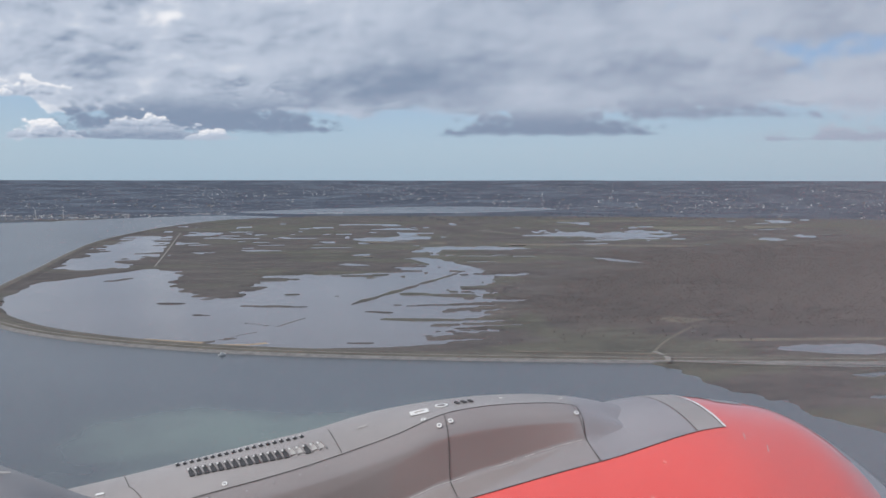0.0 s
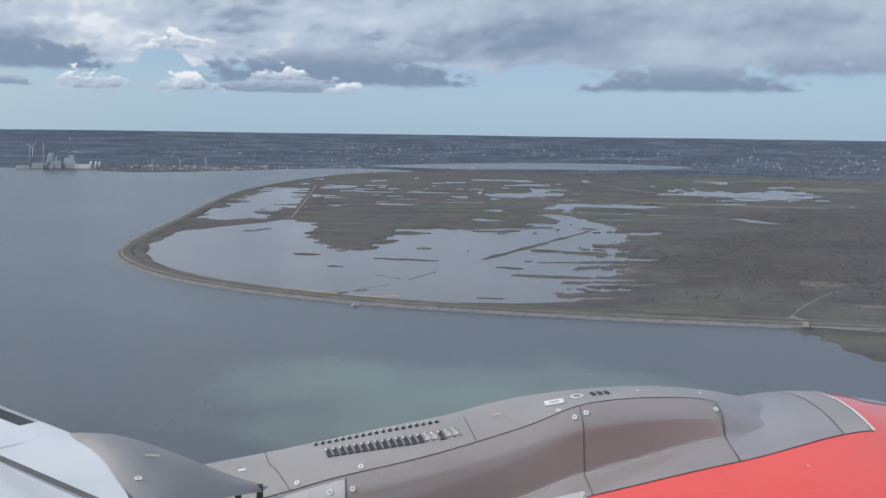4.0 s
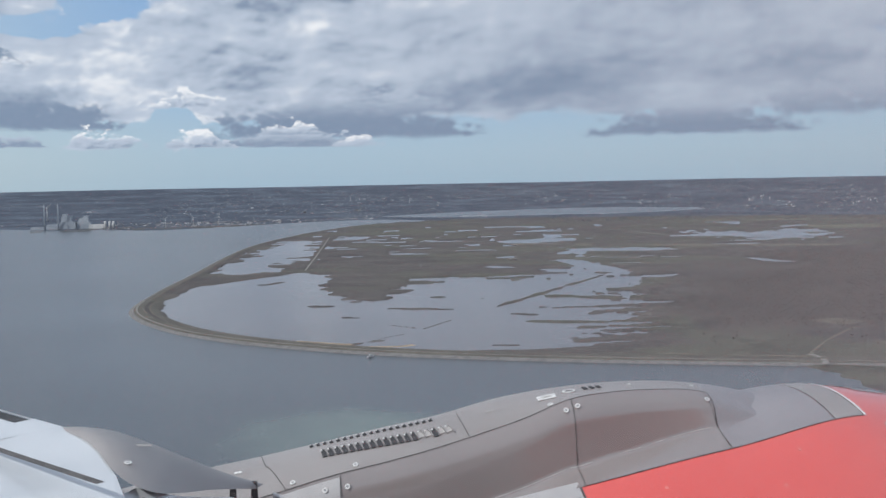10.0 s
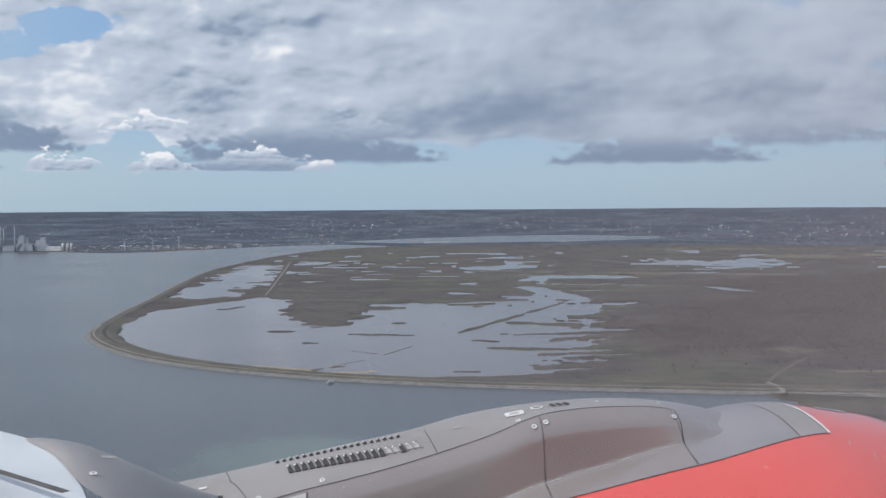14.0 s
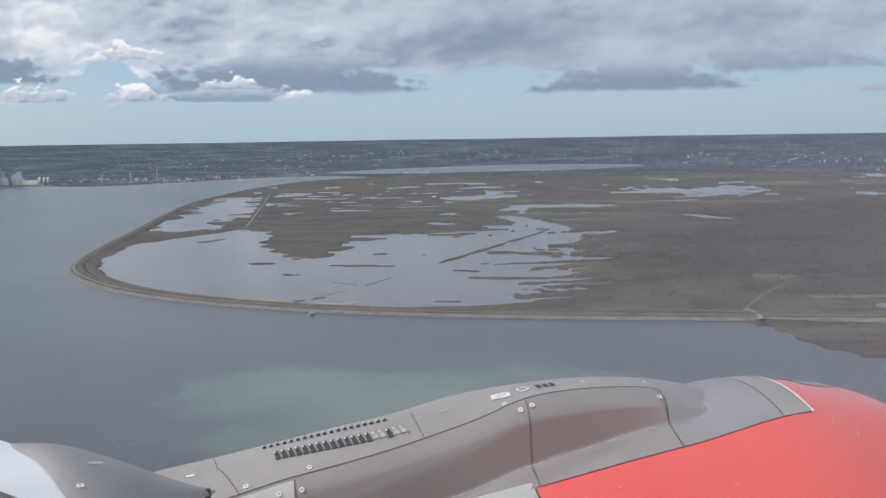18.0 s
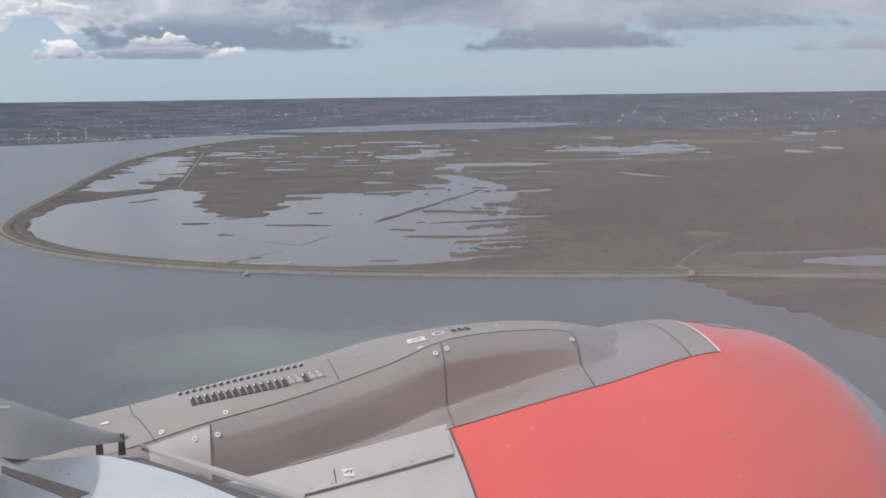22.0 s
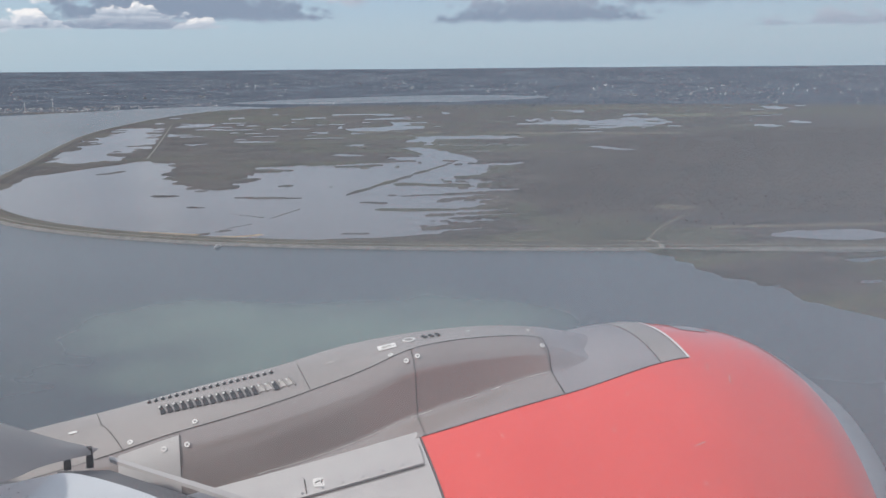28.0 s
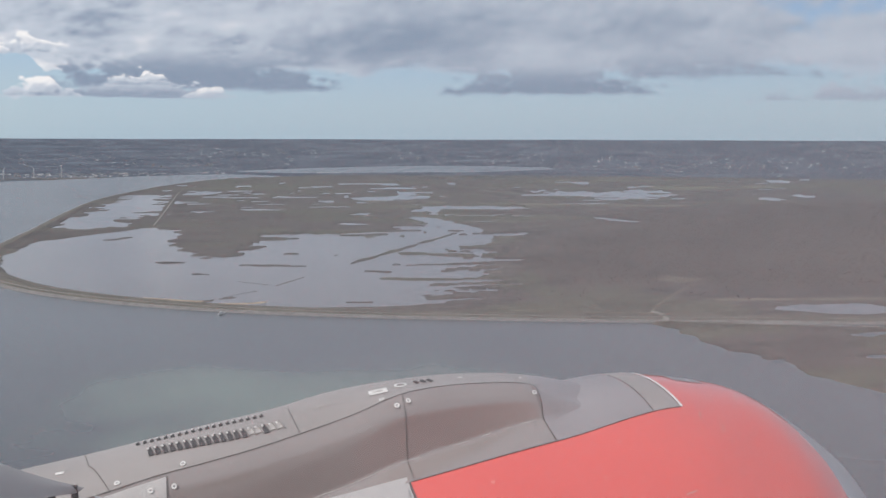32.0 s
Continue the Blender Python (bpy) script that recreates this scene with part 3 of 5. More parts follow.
def polar_sheet(name, r0, r1, nr, a0, a1, na, mat, keep):
    inv = np.linspace(1 / r0, 1 / r1, nr)
    rr, aa = np.meshgrid(1 / inv, np.radians(np.linspace(a0, a1, na)), indexing="ij")
    x, y = rr * np.sin(aa), rr * np.cos(aa)
    z = height(x.ravel(), y.ravel()).reshape(x.shape)
    v = np.stack([x, y, z], -1).reshape(-1, 3) * EYE
    i = np.arange(nr * na).reshape(nr, na)
    f = np.stack([i[:-1, :-1], i[:-1, 1:], i[1:, 1:], i[1:, :-1]], -1).reshape(-1, 4)
    zf = v[:, 2][f]
    f = f[(zf.max(1) > -0.35) & keep(v[f].mean(1) / EYE)]
    used = np.unique(f)
    index = np.full(len(v), -1)
    index[used] = np.arange(len(used))
    v, f = v[used], index[f]
    me = bpy.data.meshes.new(name)
    me.vertices.add(len(v))
    me.vertices.foreach_set("co", v.astype(np.float32).ravel())
    me.loops.add(f.size)
    me.loops.foreach_set("vertex_index", f.astype(np.int32).ravel())
    me.polygons.add(len(f))
    me.polygons.foreach_set("loop_start", np.arange(0, f.size, 4, dtype=np.int32))
    me.update(calc_edges=True)
    me.validate()
    me.shade_smooth()
    me.materials.append(mat)
    px, py = v[:, 0] / EYE, v[:, 1] / EYE
    patchy = fbm(px * 1.1 + 5, py * 1.6, 5, 52)
    # Ground inside the wood's outline is coloured darker, close to the crowns.
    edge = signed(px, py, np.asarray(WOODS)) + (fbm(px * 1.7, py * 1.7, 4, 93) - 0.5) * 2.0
    under_wood = ramp(edge, -0.15, 0.45)
    grass = ramp(patchy, 0.50, 0.60) * (1 - 0.6 * under_wood) * ramp(px, 0.3, 1.4)
    for key, values in (("wood_floor", under_wood), ("rough_grass", grass)):
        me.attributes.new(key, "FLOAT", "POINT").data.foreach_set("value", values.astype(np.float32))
    return new(name, me)


ground = tagged(polar_sheet("ground", 2.4, 25.6, 430, -16, 46, 950, M_MARSH, lambda c: c[:, 1] < np.where(c[:, 0] < 3.2, 25.0, 25.4)),
                "brown reed marsh with flooded hollows", "ground", kind="structure")
tagged(polar_sheet("ground_far", 22.0, 55.0, 170, -36, 46, 900, M_FAR_HAZED, lambda c: ~(c[:, 1] < np.where(c[:, 0] < 3.2, 25.0, 25.4)) | (c[:, 0] < -2.2) | (np.hypot(c[:, 0], c[:, 1]) > 25.5)),
       "dark wooded country, tinted haze-blue, rising to a low skyline", "countryside", kind="structure")

S = 4950.0
tagged(part("water", ([(-S, -S, 0), (S, -S, 0), (S, S, 0), (-S, S, 0)], [(0, 1, 2, 3)]), M_SEA), "calm grey-blue estuary water", "sea", kind="structure")
inner = COAST[COAST[:, 1] < 23.5]
tang = np.gradient(inner, axis=0)
tang /= np.linalg.norm(tang, axis=1)[:, None]
rim = inner + np.stack([tang[:, 1], -tang[:, 0]], 1) * 0.10 + (DX, 0)
pool_edge = [(x * EYE, y * EYE, 0.06) for x, y in np.vstack([rim[rim[:, 0] < 7], [(1.9, 24.2), (16, 22), (16, 3.5)]])]
tagged(part("water", (pool_edge, [tuple(range(len(pool_edge)))[::-1]]), M_POOL), "still pale water of the flooded marsh", "lagoon", kind="structure")


# ---- the aircraft: one thing, its parts in its own axes from the window ----
plane = tagged(new("airliner"), "airliner with a red engine cowl, grey pylon and white wing", "aircraft")
plane.location = (0, 0, EYE)


def spline(xs, ys, x):
    """A smooth curve through points (Catmull-Rom in x)."""
    xs, ys = np.asarray(xs, float), np.asarray(ys, float)
    m = np.gradient(ys, xs)
    i = np.clip(np.searchsorted(xs, x) - 1, 0, len(xs) - 2)
    h = xs[i + 1] - xs[i]
    t = np.clip((x - xs[i]) / h, 0, 1)
    return ((2 * t ** 3 - 3 * t ** 2 + 1) * ys[i] + (t ** 3 - 2 * t ** 2 + t) * h * m[i]
            + (3 * t ** 2 - 2 * t ** 3) * ys[i + 1] + (t ** 3 - t ** 2) * h * m[i + 1])


NAC_Y = 3.9
ROUND = 2 * math.pi


def nac_z(x):
    return -2.107 + 0.05 * (x - 1.9)


def nac_r(x):
    return spline((-1.6, -0.6, 0.0, 0.5, 0.88, 1.4, 1.9, 2.10, 2.324, 2.52, 2.66), (0.70, 0.88, 0.955, 1.01, 1.059, 1.132, 1.178, 1.142, 1.08, 0.952, 0.84), x)


def nac(x, a, lift=0.0):
    """A point on the nacelle at angle a (radians) from its top, towards the cabin."""
    r = nac_r(x) + lift
    out = (a + math.pi) % ROUND - math.pi
    u = max(0.36 - out, 0.0)
    sag = 0.16 * u * u * max(1 - u / 2.2, 0.0)
    return (float(x), float(NAC_Y - r * np.sin(a)), float(nac_z(x) + r * np.cos(a) - sag))


def patch(fn, us, vs, thick=0.0):
    """A grid over fn(u, v)."""
    nu, nv = len(us), len(vs)
    v = [fn(a, b) for a in us for b in vs]
    f = [(i * nv + j, (i + 1) * nv + j, (i + 1) * nv + j + 1, i * nv + j + 1) for i in range(nu - 1) for j in range(nv - 1)]
    return v, f


def hinge_a(x):
    """Angle of the cowl's upper edge."""
    return np.arcsin((0.40 - 0.045 * np.clip((x - 1.45) / 0.475, 0, 1) ** 2) / nac_r(x))


lin = np.linspace


def nac_raked(x, a, lift=0.0):
    """As nac, with the joint between the cowls raked forward down the side."""
    b = (a + math.pi) % ROUND - math.pi
    rake = 0.085 * min(max(abs(b) - 0.40, 0.0), 1.3) * max(0.0, 1 - abs(x - 0.88) / 0.9)
    return nac(x + rake, a, lift)


def cowl_grid(x0, x1, nx, a0, a1, na, lift=0.0):
    return patch(lambda x, k: nac_raked(x, (a0(x) if callable(a0) else a0) * (1 - k) + (a1(x) if callable(a1) else a1) * k, lift), lin(x0, x1, nx), lin(0, 1, na))


def paint_end(a):
    """Where the red paint stops and the bare lip begins."""
    b = (a + math.pi) % ROUND - math.pi
    return 2.34 + 0.13 * min(max(b / 0.5, 0.0), 1.0) if abs(b) < 2.6 else 2.34 + 0.13 * min(max((b if b > 0 else 0.0) / 0.5, 0.0), 1.0) * (math.pi - abs(b)) / (math.pi - 2.6)


fan_cowl = part("fan_cowl", join(cowl_grid(0.885, 1.925, 30, hinge_a, lambda x: ROUND - hinge_a(x), 90),
                                 patch(lambda k, a: nac(1.925 + (paint_end(a) - 1.925) * k, a), lin(0, 1, 20), lin(0, ROUND, 180))), M_RED, plane, "glossy red engine cowl", True)
lip = [(x, float(nac_r(x))) for x in lin(0.0, 1.0, 14)] + [(2.674, 0.795), (2.676, 0.775), (2.665, 0.755), (2.62, 0.735), (2.4, 0.72), (1.6, 0.74)]


def lip_point(i, a):
    x, r = lip[int(i)]
    if i < 14:
        e = paint_end(a)
        return nac(e + (2.66 - e) * x, a)
    p = nac(x, a)
    return (x, NAC_Y - r * math.sin(a), p[2] + (r - float(nac_r(min(x, 2.66)))) * math.cos(a))


part("inlet_lip", patch(lip_point, range(len(lip)), lin(0, ROUND, 180)), M_LIP, plane, "bare metal intake lip", True)
part("fan_face", patch(lambda r, a: (1.62, NAC_Y - r * math.sin(a), float(nac_z(1.62)) + r * math.cos(a)), (0.05, 0.4, 0.74), lin(0, ROUND, 40)), M_BLACK, plane)
part("reverser_cowl", cowl_grid(-1.3, 0.878, 40, lambda x: hinge_a(x) - 0.03, lambda x: ROUND - hinge_a(x) + 0.03, 80), M_CREAM, plane, "off-white rear engine cowl", True)
part("exhaust", cowl_grid(-1.6, -1.3, 6, 0, ROUND, 60), M_LIP, plane, "", True)
# grey panels over the top of the cowl
part("top_panel", cowl_grid(1.445, 1.80, 14, lambda x: -hinge_a(x), hinge_a, 24, 0.002), M_NOSE, plane, "pale grey panel ahead of the pylon", True)
part("top_panel", cowl_grid(1.806, 1.918, 6, lambda x: -hinge_a(x), hinge_a, 24, 0.002), M_GREY, plane, "", True)
part("white_stripe", cowl_grid(1.918, 1.930, 2, lambda x: -hinge_a(x), hinge_a, 30, 0.004), M_RING, plane, "white painted edge line", True)
part("panel_seam", cowl_grid(1.8, 1.806, 2, lambda x: -hinge_a(x), hinge_a, 24, 0.0025), M_SEAL, plane)


def along_hinge(x0, x1, da, wid, lift, n=24):
    return patch(lambda x, k: nac(x, hinge_a(x) + da + (k - 0.5) * wid, lift), lin(x0, x1, n), (0, 1))


part("cowl_seam", along_hinge(0.885, 1.92, 0.0, 0.002, 0.004), M_SEAL, plane)
part("cowl_seam", cowl_grid(0.879, 0.8845, 2, hinge_a, 2.4, 40, 0.003), M_SEAL, plane)

# pylon: crest, shoulder and foot heights along x
PX = (-0.95, -0.6, -0.4, -0.2, 0.0, 0.25, 0.45, 0.66, 0.90, 1.13, 1.34, 1.47, 1.60, 1.75)
PC = (-1.26, -1.19, -1.151, -1.116, -1.078, -1.029, -0.992, -0.941, -0.909, -0.897, -0.905, -0.922, -0.950, -0.990)
SX = (-0.95, -0.4, -0.15, 0.04, 0.24, 0.40, 0.54, 0.72, 0.905, 1.05, 1.20, 1.38, 1.60, 1.75)
SZ = (-1.36, -1.24, -1.185, -1.136, -1.096, -1.061, -1.026, -0.975, -0.914, -0.899, -0.898, -0.911, -0.985, -1.03)
SY = (3.64, 3.65, 3.655, 3.66, 3.665, 3.67, 3.68, 3.69, 3.71, 3.725, 3.735, 3.74, 3.74, 3.74)
FX = (-0.95, -0.3, 0.2, 0.5, 0.70, 0.88, 1.20, 1.42, 1.60, 1.75)
FZ = (-1.75, -1.60, -1.47, -1.36, -1.265, -1.175, -1.108, -1.065, -1.03, -1.00)


def fold(x):
    """Where the side panel is folded outward, 0 at the shoulder to 1 at the foot."""
    return float(np.interp(x, (0.35, 0.6, 0.9, 1.15, 1.4), (0.60, 0.72, 0.87, 0.82, 0.70)))


def pylon(x, s):
    """Section at x: s from 0 at the crest over 1 at the shoulder to 2 at the foot on the cabin side."""
    cz, sz, sy, fz = spline(PX, PC, x), spline(SX, SZ, x), spline(SX, SY, x), spline(FX, FZ, x)
    fy = 3.50
    if x > 0.88:
        _, fy, fz = nac(x, hinge_a(x))
        fz += 0.003
    if s <= 1:
        y = NAC_Y + (sy - NAC_Y) * s
        z = cz + (sz - cz) * s ** 2.2
    else:
        k = s - 1
        kc = fold(x)
        y = sy - (sy - fy) * (0.32 * (1 - (1 - min(k / 0.32, 1.0)) ** 2) + 0.12 * min(max((k - 0.25) / (kc - 0.25), 0.0), 1.0) + 0.56 * max((k - kc) / (1 - kc), 0.0))
        z = sz + (fz - sz) * k
    return (float(x), float(y), float(z))


def mirrored(fn):
    def other(x, s):
        px, py, pz = fn(x, s)
        return (px, 2 * NAC_Y - py, pz - 0.45 * (NAC_Y - py))
    return other


def pylon_normal(x, s):
    a, b, c = (Vector(pylon(x, s)), Vector(pylon(x + 0.01, s)), Vector(pylon(x, s + 0.01)))
    n = (b - a).cross(c - a).normalized()
    return n if (n.z > 0 if s <= 1 else n.y < 0) else -n


cap = part("pylon_cap", join(patch(pylon, lin(-0.95, 1.46, 70), lin(0, 1, 12)), patch(mirrored(pylon), lin(-0.95, 1.46, 70), lin(0, 1, 12))), M_GREY, plane, "grey pylon spine", True)
side_rear = part("pylon_side_panel", patch(pylon, lin(-0.95, 0.899, 60), lin(1.004, 2, 30)), M_SIDE, plane, "dirt-streaked grey pylon panel tinted with the red it reflects", True)
side_front = part("pylon_side_panel", patch(pylon, lin(0.9025, 1.414, 26), lin(1.004, 2, 30)), M_SIDE, plane, "dirt-streaked grey pylon panel tinted with the red it reflects", True)
part("pylon_side_panel", patch(mirrored(pylon), lin(-0.95, 1.46, 50), lin(1.0, 2, 14)), M_SIDE, plane, "", True)
part("pylon_core", patch(lambda x, s: tuple(np.array(pylon(x, s)) + (0, 0.006, -0.008)), lin(-0.95, 1.46, 60), lin(0.9, 2, 20)), M_SEAL, plane, "dark joint behind the panels")
part("pylon_nose", patch(lambda x, s: pylon(x, s), lin(1.418, 1.75, 16), lin(0, 2, 24)), M_NOSE, plane, "pale grey fairing blending into the cowl", True)


def on_pylon(x, s, lift=0.002):
    p, n = Vector(pylon(x, s)), pylon_normal(x, s)
    t = Vector((1, 0, 0))
    t = (t - n * n.dot(t)).normalized()
    m = Matrix((t, n.cross(t), n)).transposed().to_4x4()
    m.translation = p + n * lift
    return m


def on_cowl(x, a, lift=0.002):
    p = Vector(nac(x, a))
    n = Vector((0.0, -math.sin(a), math.cos(a)))
    m = Matrix((Vector((1, 0, 0)), n.cross(Vector((1, 0, 0))), n)).transposed().to_4x4()
    m.translation = p + n * lift
    return m


def washer(r0, r1, z=0.002, sides=18):
    v, f = [], []
    for r in (r0, r1):
        for h in (0, z):
            v += [(r * math.cos(ROUND * i / sides), r * math.sin(ROUND * i / sides), h) for i in range(sides)]
    for i in range(sides):
        j = (i + 1) % sides
        f += [(sides + i, sides + j, 3 * sides + j, 3 * sides + i), (2 * sides + i, 2 * sides + j, 3 * sides + j, 3 * sides + i)]
    return v, f


RING = mesh_of("stencil_ring", *washer(0.0045, 0.0095), M_RING)
BOLT = mesh_of("bolt", *tube([(0, 0, 0, 0.0048), (0, 0, 0.0015, 0.004)], 10), M_STEEL)
RIVET = mesh_of("rivet", *tube([(0, 0, 0, 0.0030), (0, 0, 0.001, 0.0022)], 8), M_STEEL)
DARK_RIVET = mesh_of("rivet", *tube([(0, 0, 0, 0.0030), (0, 0, 0.001, 0.0022)], 8), M_SEAL)


def stick(name, me, m, parent, label=""):
    ob = new(name, me)
    ob.parent = parent
    ob.matrix_local = m
    if label:
        tagged(ob, label)
    return ob


def strip_on(fn, pts, wid, lift):
    """A narrow band over a surface, through points (x, s), wid wide in metres."""
    pts = [fn(*p) for p in pts]
    v, f = [], []
    for i, p in enumerate(pts):
        a, b = Vector(pts[max(i - 1, 0)]), Vector(pts[min(i + 1, len(pts) - 1)])
        d = (b - a).normalized()
        view = Vector(p).normalized()
        side = d.cross(view).normalized() * wid / 2
        v += [tuple(Vector(p) + side - view * lift), tuple(Vector(p) - side - view * lift)]
    f = [(2 * i, 2 * i + 1, 2 * i + 3, 2 * i + 2) for i in range(len(pts) - 1)]
    return v, f


# joints of the pylon's skin
part("panel_seam", strip_on(pylon, [(x, 1.006) for x in lin(-0.2, 1.41, 60)], 0.0018, 0.003), M_SEAL, plane)
part("panel_seam", strip_on(pylon, [(0.9008, s) for s in lin(1.0, 2.0, 16)], 0.0018, 0.003), M_SEAL, plane)
part("panel_seam", strip_on(pylon, [(1.40 + 0.02 * (s - 1), s) for s in lin(0.95, 2.0, 16)], 0.0018, 0.003), M_SEAL, plane)
part("panel_seam", strip_on(pylon, [(0.505 + 0.025 * s ** 2, s) for s in lin(0.25, 0.98, 12)], 0.003, 0.003), M_SEAL, plane)
part("panel_seam", strip_on(pylon, [(-0.205 + 0.045 * s, s) for s in lin(0.0, 0.45, 8)] + [(-0.185 + 0.12 * (s - 0.4), s) for s in lin(0.5, 1.0, 8)], 0.003, 0.003), M_SEAL, plane)
part("panel_crease", strip_on(pylon, [(x, 1.0 + fold(x)) for x in lin(0.33, 1.40, 40)], 0.003, 0.003), M_CREASE, plane, "worn light fold line")
part("panel_seam", strip_on(pylon, [(0.075 + 0.012 * (s - 1), s) for s in lin(1.02, 1.30, 6)], 0.003, 0.003), M_SEAL, plane)
part("access_panel", patch(lambda x, s: tuple(Vector(pylon(x, s)) - Vector(pylon(x, s)).normalized() * 0.003), lin(-0.13, 0.072, 10), lin(1.03, 1.62, 10)), M_CREAM, plane, "pale access panel", True)

# cooling louvres, two rows: a dark slot under a bent metal lip
SLOT = mesh_of("louvre", *join(box(-0.0085, -0.027, -0.001, 0.0085, 0.027, 0.0015)), M_BLACK)
LIPM = mesh_of("louvre_lip", *join(box(0.0075, -0.027, 0.0, 0.0125, 0.027, 0.005, 0.001)), M_GREY)
TIPM = mesh_of("louvre_tip", *tube([(0, 0, 0, 0.0045), (0, 0, 0.003, 0.0035)], 8), M_RING)
SMALL = mesh_of("louvre", *join(box(-0.0065, -0.010, -0.001, 0.0065, 0.010, 0.004, 0.001)), M_BLACK)
SMALL_TIP = mesh_of("louvre_tip", *tube([(0, 0, 0.002, 0.004), (0, 0, 0.006, 0.003)], 8), M_RING)
SKEW = Matrix(((1, -0.30, 0, 0), (0, 1, 0, 0), (0, 0, 1, 0), (0, 0, 0, 1)))
WORN = mesh_of("louvre", *join(box(-0.0085, -0.016, -0.001, 0.0085, 0.016, 0.0015)), M_CREASE)
for i in range(19):
    x = 0.022 + 0.0246 * i
    worn = i >= 14 and i != 16
    lou = stick("louvre", WORN if worn else SLOT, on_pylon(x, 0.50 + 0.011 * i) @ SKEW, cap, "worn pale louvre" if worn else "")
    stick("lip", LIPM, SKEW, lou)
    stick("tip", TIPM, Matrix.Translation((-0.006, 0.019, 0.002)), lou)
for i in range(19):
    x = -0.022 + 0.0240 * i
    lou = stick("louvre", SMALL, on_pylon(x, 0.14 + 0.006 * i) @ SKEW, cap)
    stick("tip", SMALL_TIP, Matrix.Translation((-0.003, 0.006, 0.0)), lou)

# stencils, plates and fasteners on the spine
stick("placard", mesh_of("placard", *box(-0.034, -0.020, 0, 0.034, 0.020, 0.0015), M_RING), on_pylon(0.828, 0.60), cap, "white placard")
for k in range(3):
    stick("placard_text", mesh_of("placard_text", *box(-0.018, -0.0012, 0, 0.018, 0.0012, 0.0006), M_CREASE), on_pylon(0.828, 0.60, 0.0038) @ Matrix.Translation((0, 0.006 - 0.006 * k, 0)), cap)
stick("filler_ring", mesh_of("filler_ring", *washer(0.016, 0.024), M_RING), on_pylon(0.916, 0.52), cap, "white stencil ring")
VENT = mesh_of("vent_slot", *box(-0.007, -0.016, -0.001, 0.007, 0.016, 0.003, 0.001), M_BLACK)
for x in (0.977, 1.003, 1.029):
    stick("vent_slot", VENT, on_pylon(x, 0.50, 0.003) @ SKEW, cap)
for x, s in ((0.827, 0.95), (0.129, 0.93), (-0.088, 0.93)):
    stick("stencil_ring", RING, on_pylon(x, s), cap)
    stick("bolt", BOLT, on_pylon(x, s), cap)
for x, s in ((1.15, 0.45), (1.387, 0.50)):
    stick("bolt", mesh_of("bolt", *tube([(0, 0, 0, 0.007), (0, 0, 0.002, 0.006)], 10), M_RING), on_pylon(x, s), cap)
for x, s, owner in ((0.874, 1.11, side_rear), (0.917, 1.10, side_front), (1.395, 1.15, side_front), (0.021, 1.10, side_rear), (0.098, 1.12, side_rear)):
    stick("stencil_ring", RING, on_pylon(x, s, 0.005), owner)
    stick("bolt", BOLT, on_pylon(x, s, 0.005), owner)
for i in range(6):
    stick("rivet", RIVET, on_pylon(0.20 + 0.09 * i, 1.06, 0.003), side_rear)
for i in range(6):
    stick("rivet", RIVET, on_pylon(-0.10 + 0.034 * i, 1.55, 0.006), side_rear)
stick("scuff", mesh_of("scuff", *box(-0.016, -0.005, 0, 0.016, 0.005, 0.0008), M_CREASE), on_pylon(0.62, 0.55), cap)
stick("scuff", mesh_of("scuff", *box(-0.014, -0.006, 0, 0.014, 0.006, 0.0008), M_RING), on_pylon(-0.28, 0.45), cap)

# rear cowl: top flange with fasteners
flange = part("cowl_flange", patch(lambda x, k: nac(x, hinge_a(x) + 0.03 + 0.085 * k, 0.006), lin(0.20, 0.868, 24), lin(0, 1, 5)), M_CREAM, plane, "pale flange along the rear cowl", True)
part("cowl_seam", patch(lambda x, k: nac(x, hinge_a(x) + 0.118 + 0.006 * k, 0.0035), lin(0.20, 0.868, 24), (0, 1)), M_SEAL, plane)
for i in range(8):
    x = 0.32 + 0.068 * i
    stick("bolt", BOLT, on_cowl(x, float(hinge_a(x)) + 0.100, 0.007), flange)
stick("placard", mesh_of("placard", *box(-0.024, -0.018, 0, 0.024, 0.018, 0.001), M_RING), on_cowl(0.52, float(hinge_a(0.52)) + 0.075, 0.007), flange, "small white warning placard")
for a, b in ((-0.009, 0.4), (0.005, 1.2)):
    stick("placard_mark", mesh_of("placard_mark", *box(-0.010, -0.002, 0, 0.010, 0.002, 0.0008), M_SEAL), on_cowl(0.52, float(hinge_a(0.52)) + 0.075, 0.0085) @ pose(a, 0.002, 0, 0, 0, 60 * b), flange)
stick("joint", mesh_of("joint", *box(-0.002, -0.03, 0, 0.002, 0.03, 0.001), M_SEAL), on_cowl(0.47, float(hinge_a(0.47)) + 0.075, 0.007), flange)
# latches and marks on the red cowl
M_SCUFF = material("worn_red_paint", (0.78, 0.20, 0.17), (0.84, 0.34, 0.30), 60.0, 0.6)
MARK = mesh_of("cowl_mark", *washer(0.003, 0.0065), M_SCUFF)
for x, a in ((1.05, 0.52), (1.15, 0.47), (1.52, 0.55), (1.30, 0.80), (1.62, 0.43), (1.45, 0.92), (1.75, 0.78)):
    stick("cowl_mark", MARK, on_cowl(x, a), fan_cowl)
SCRATCH = mesh_of("scratch", *box(-0.022, -0.0013, 0, 0.022, 0.0013, 0.0006), M_CREASE)
for x, a, r in ((2.03, 0.42, 70), (2.22, 0.20, 62), (1.97, 0.36, 70), (1.78, 0.66, 15)):
    stick("scratch", SCRATCH, on_cowl(x, a) @ pose(0, 0, 0, 0, 0, r), fan_cowl)
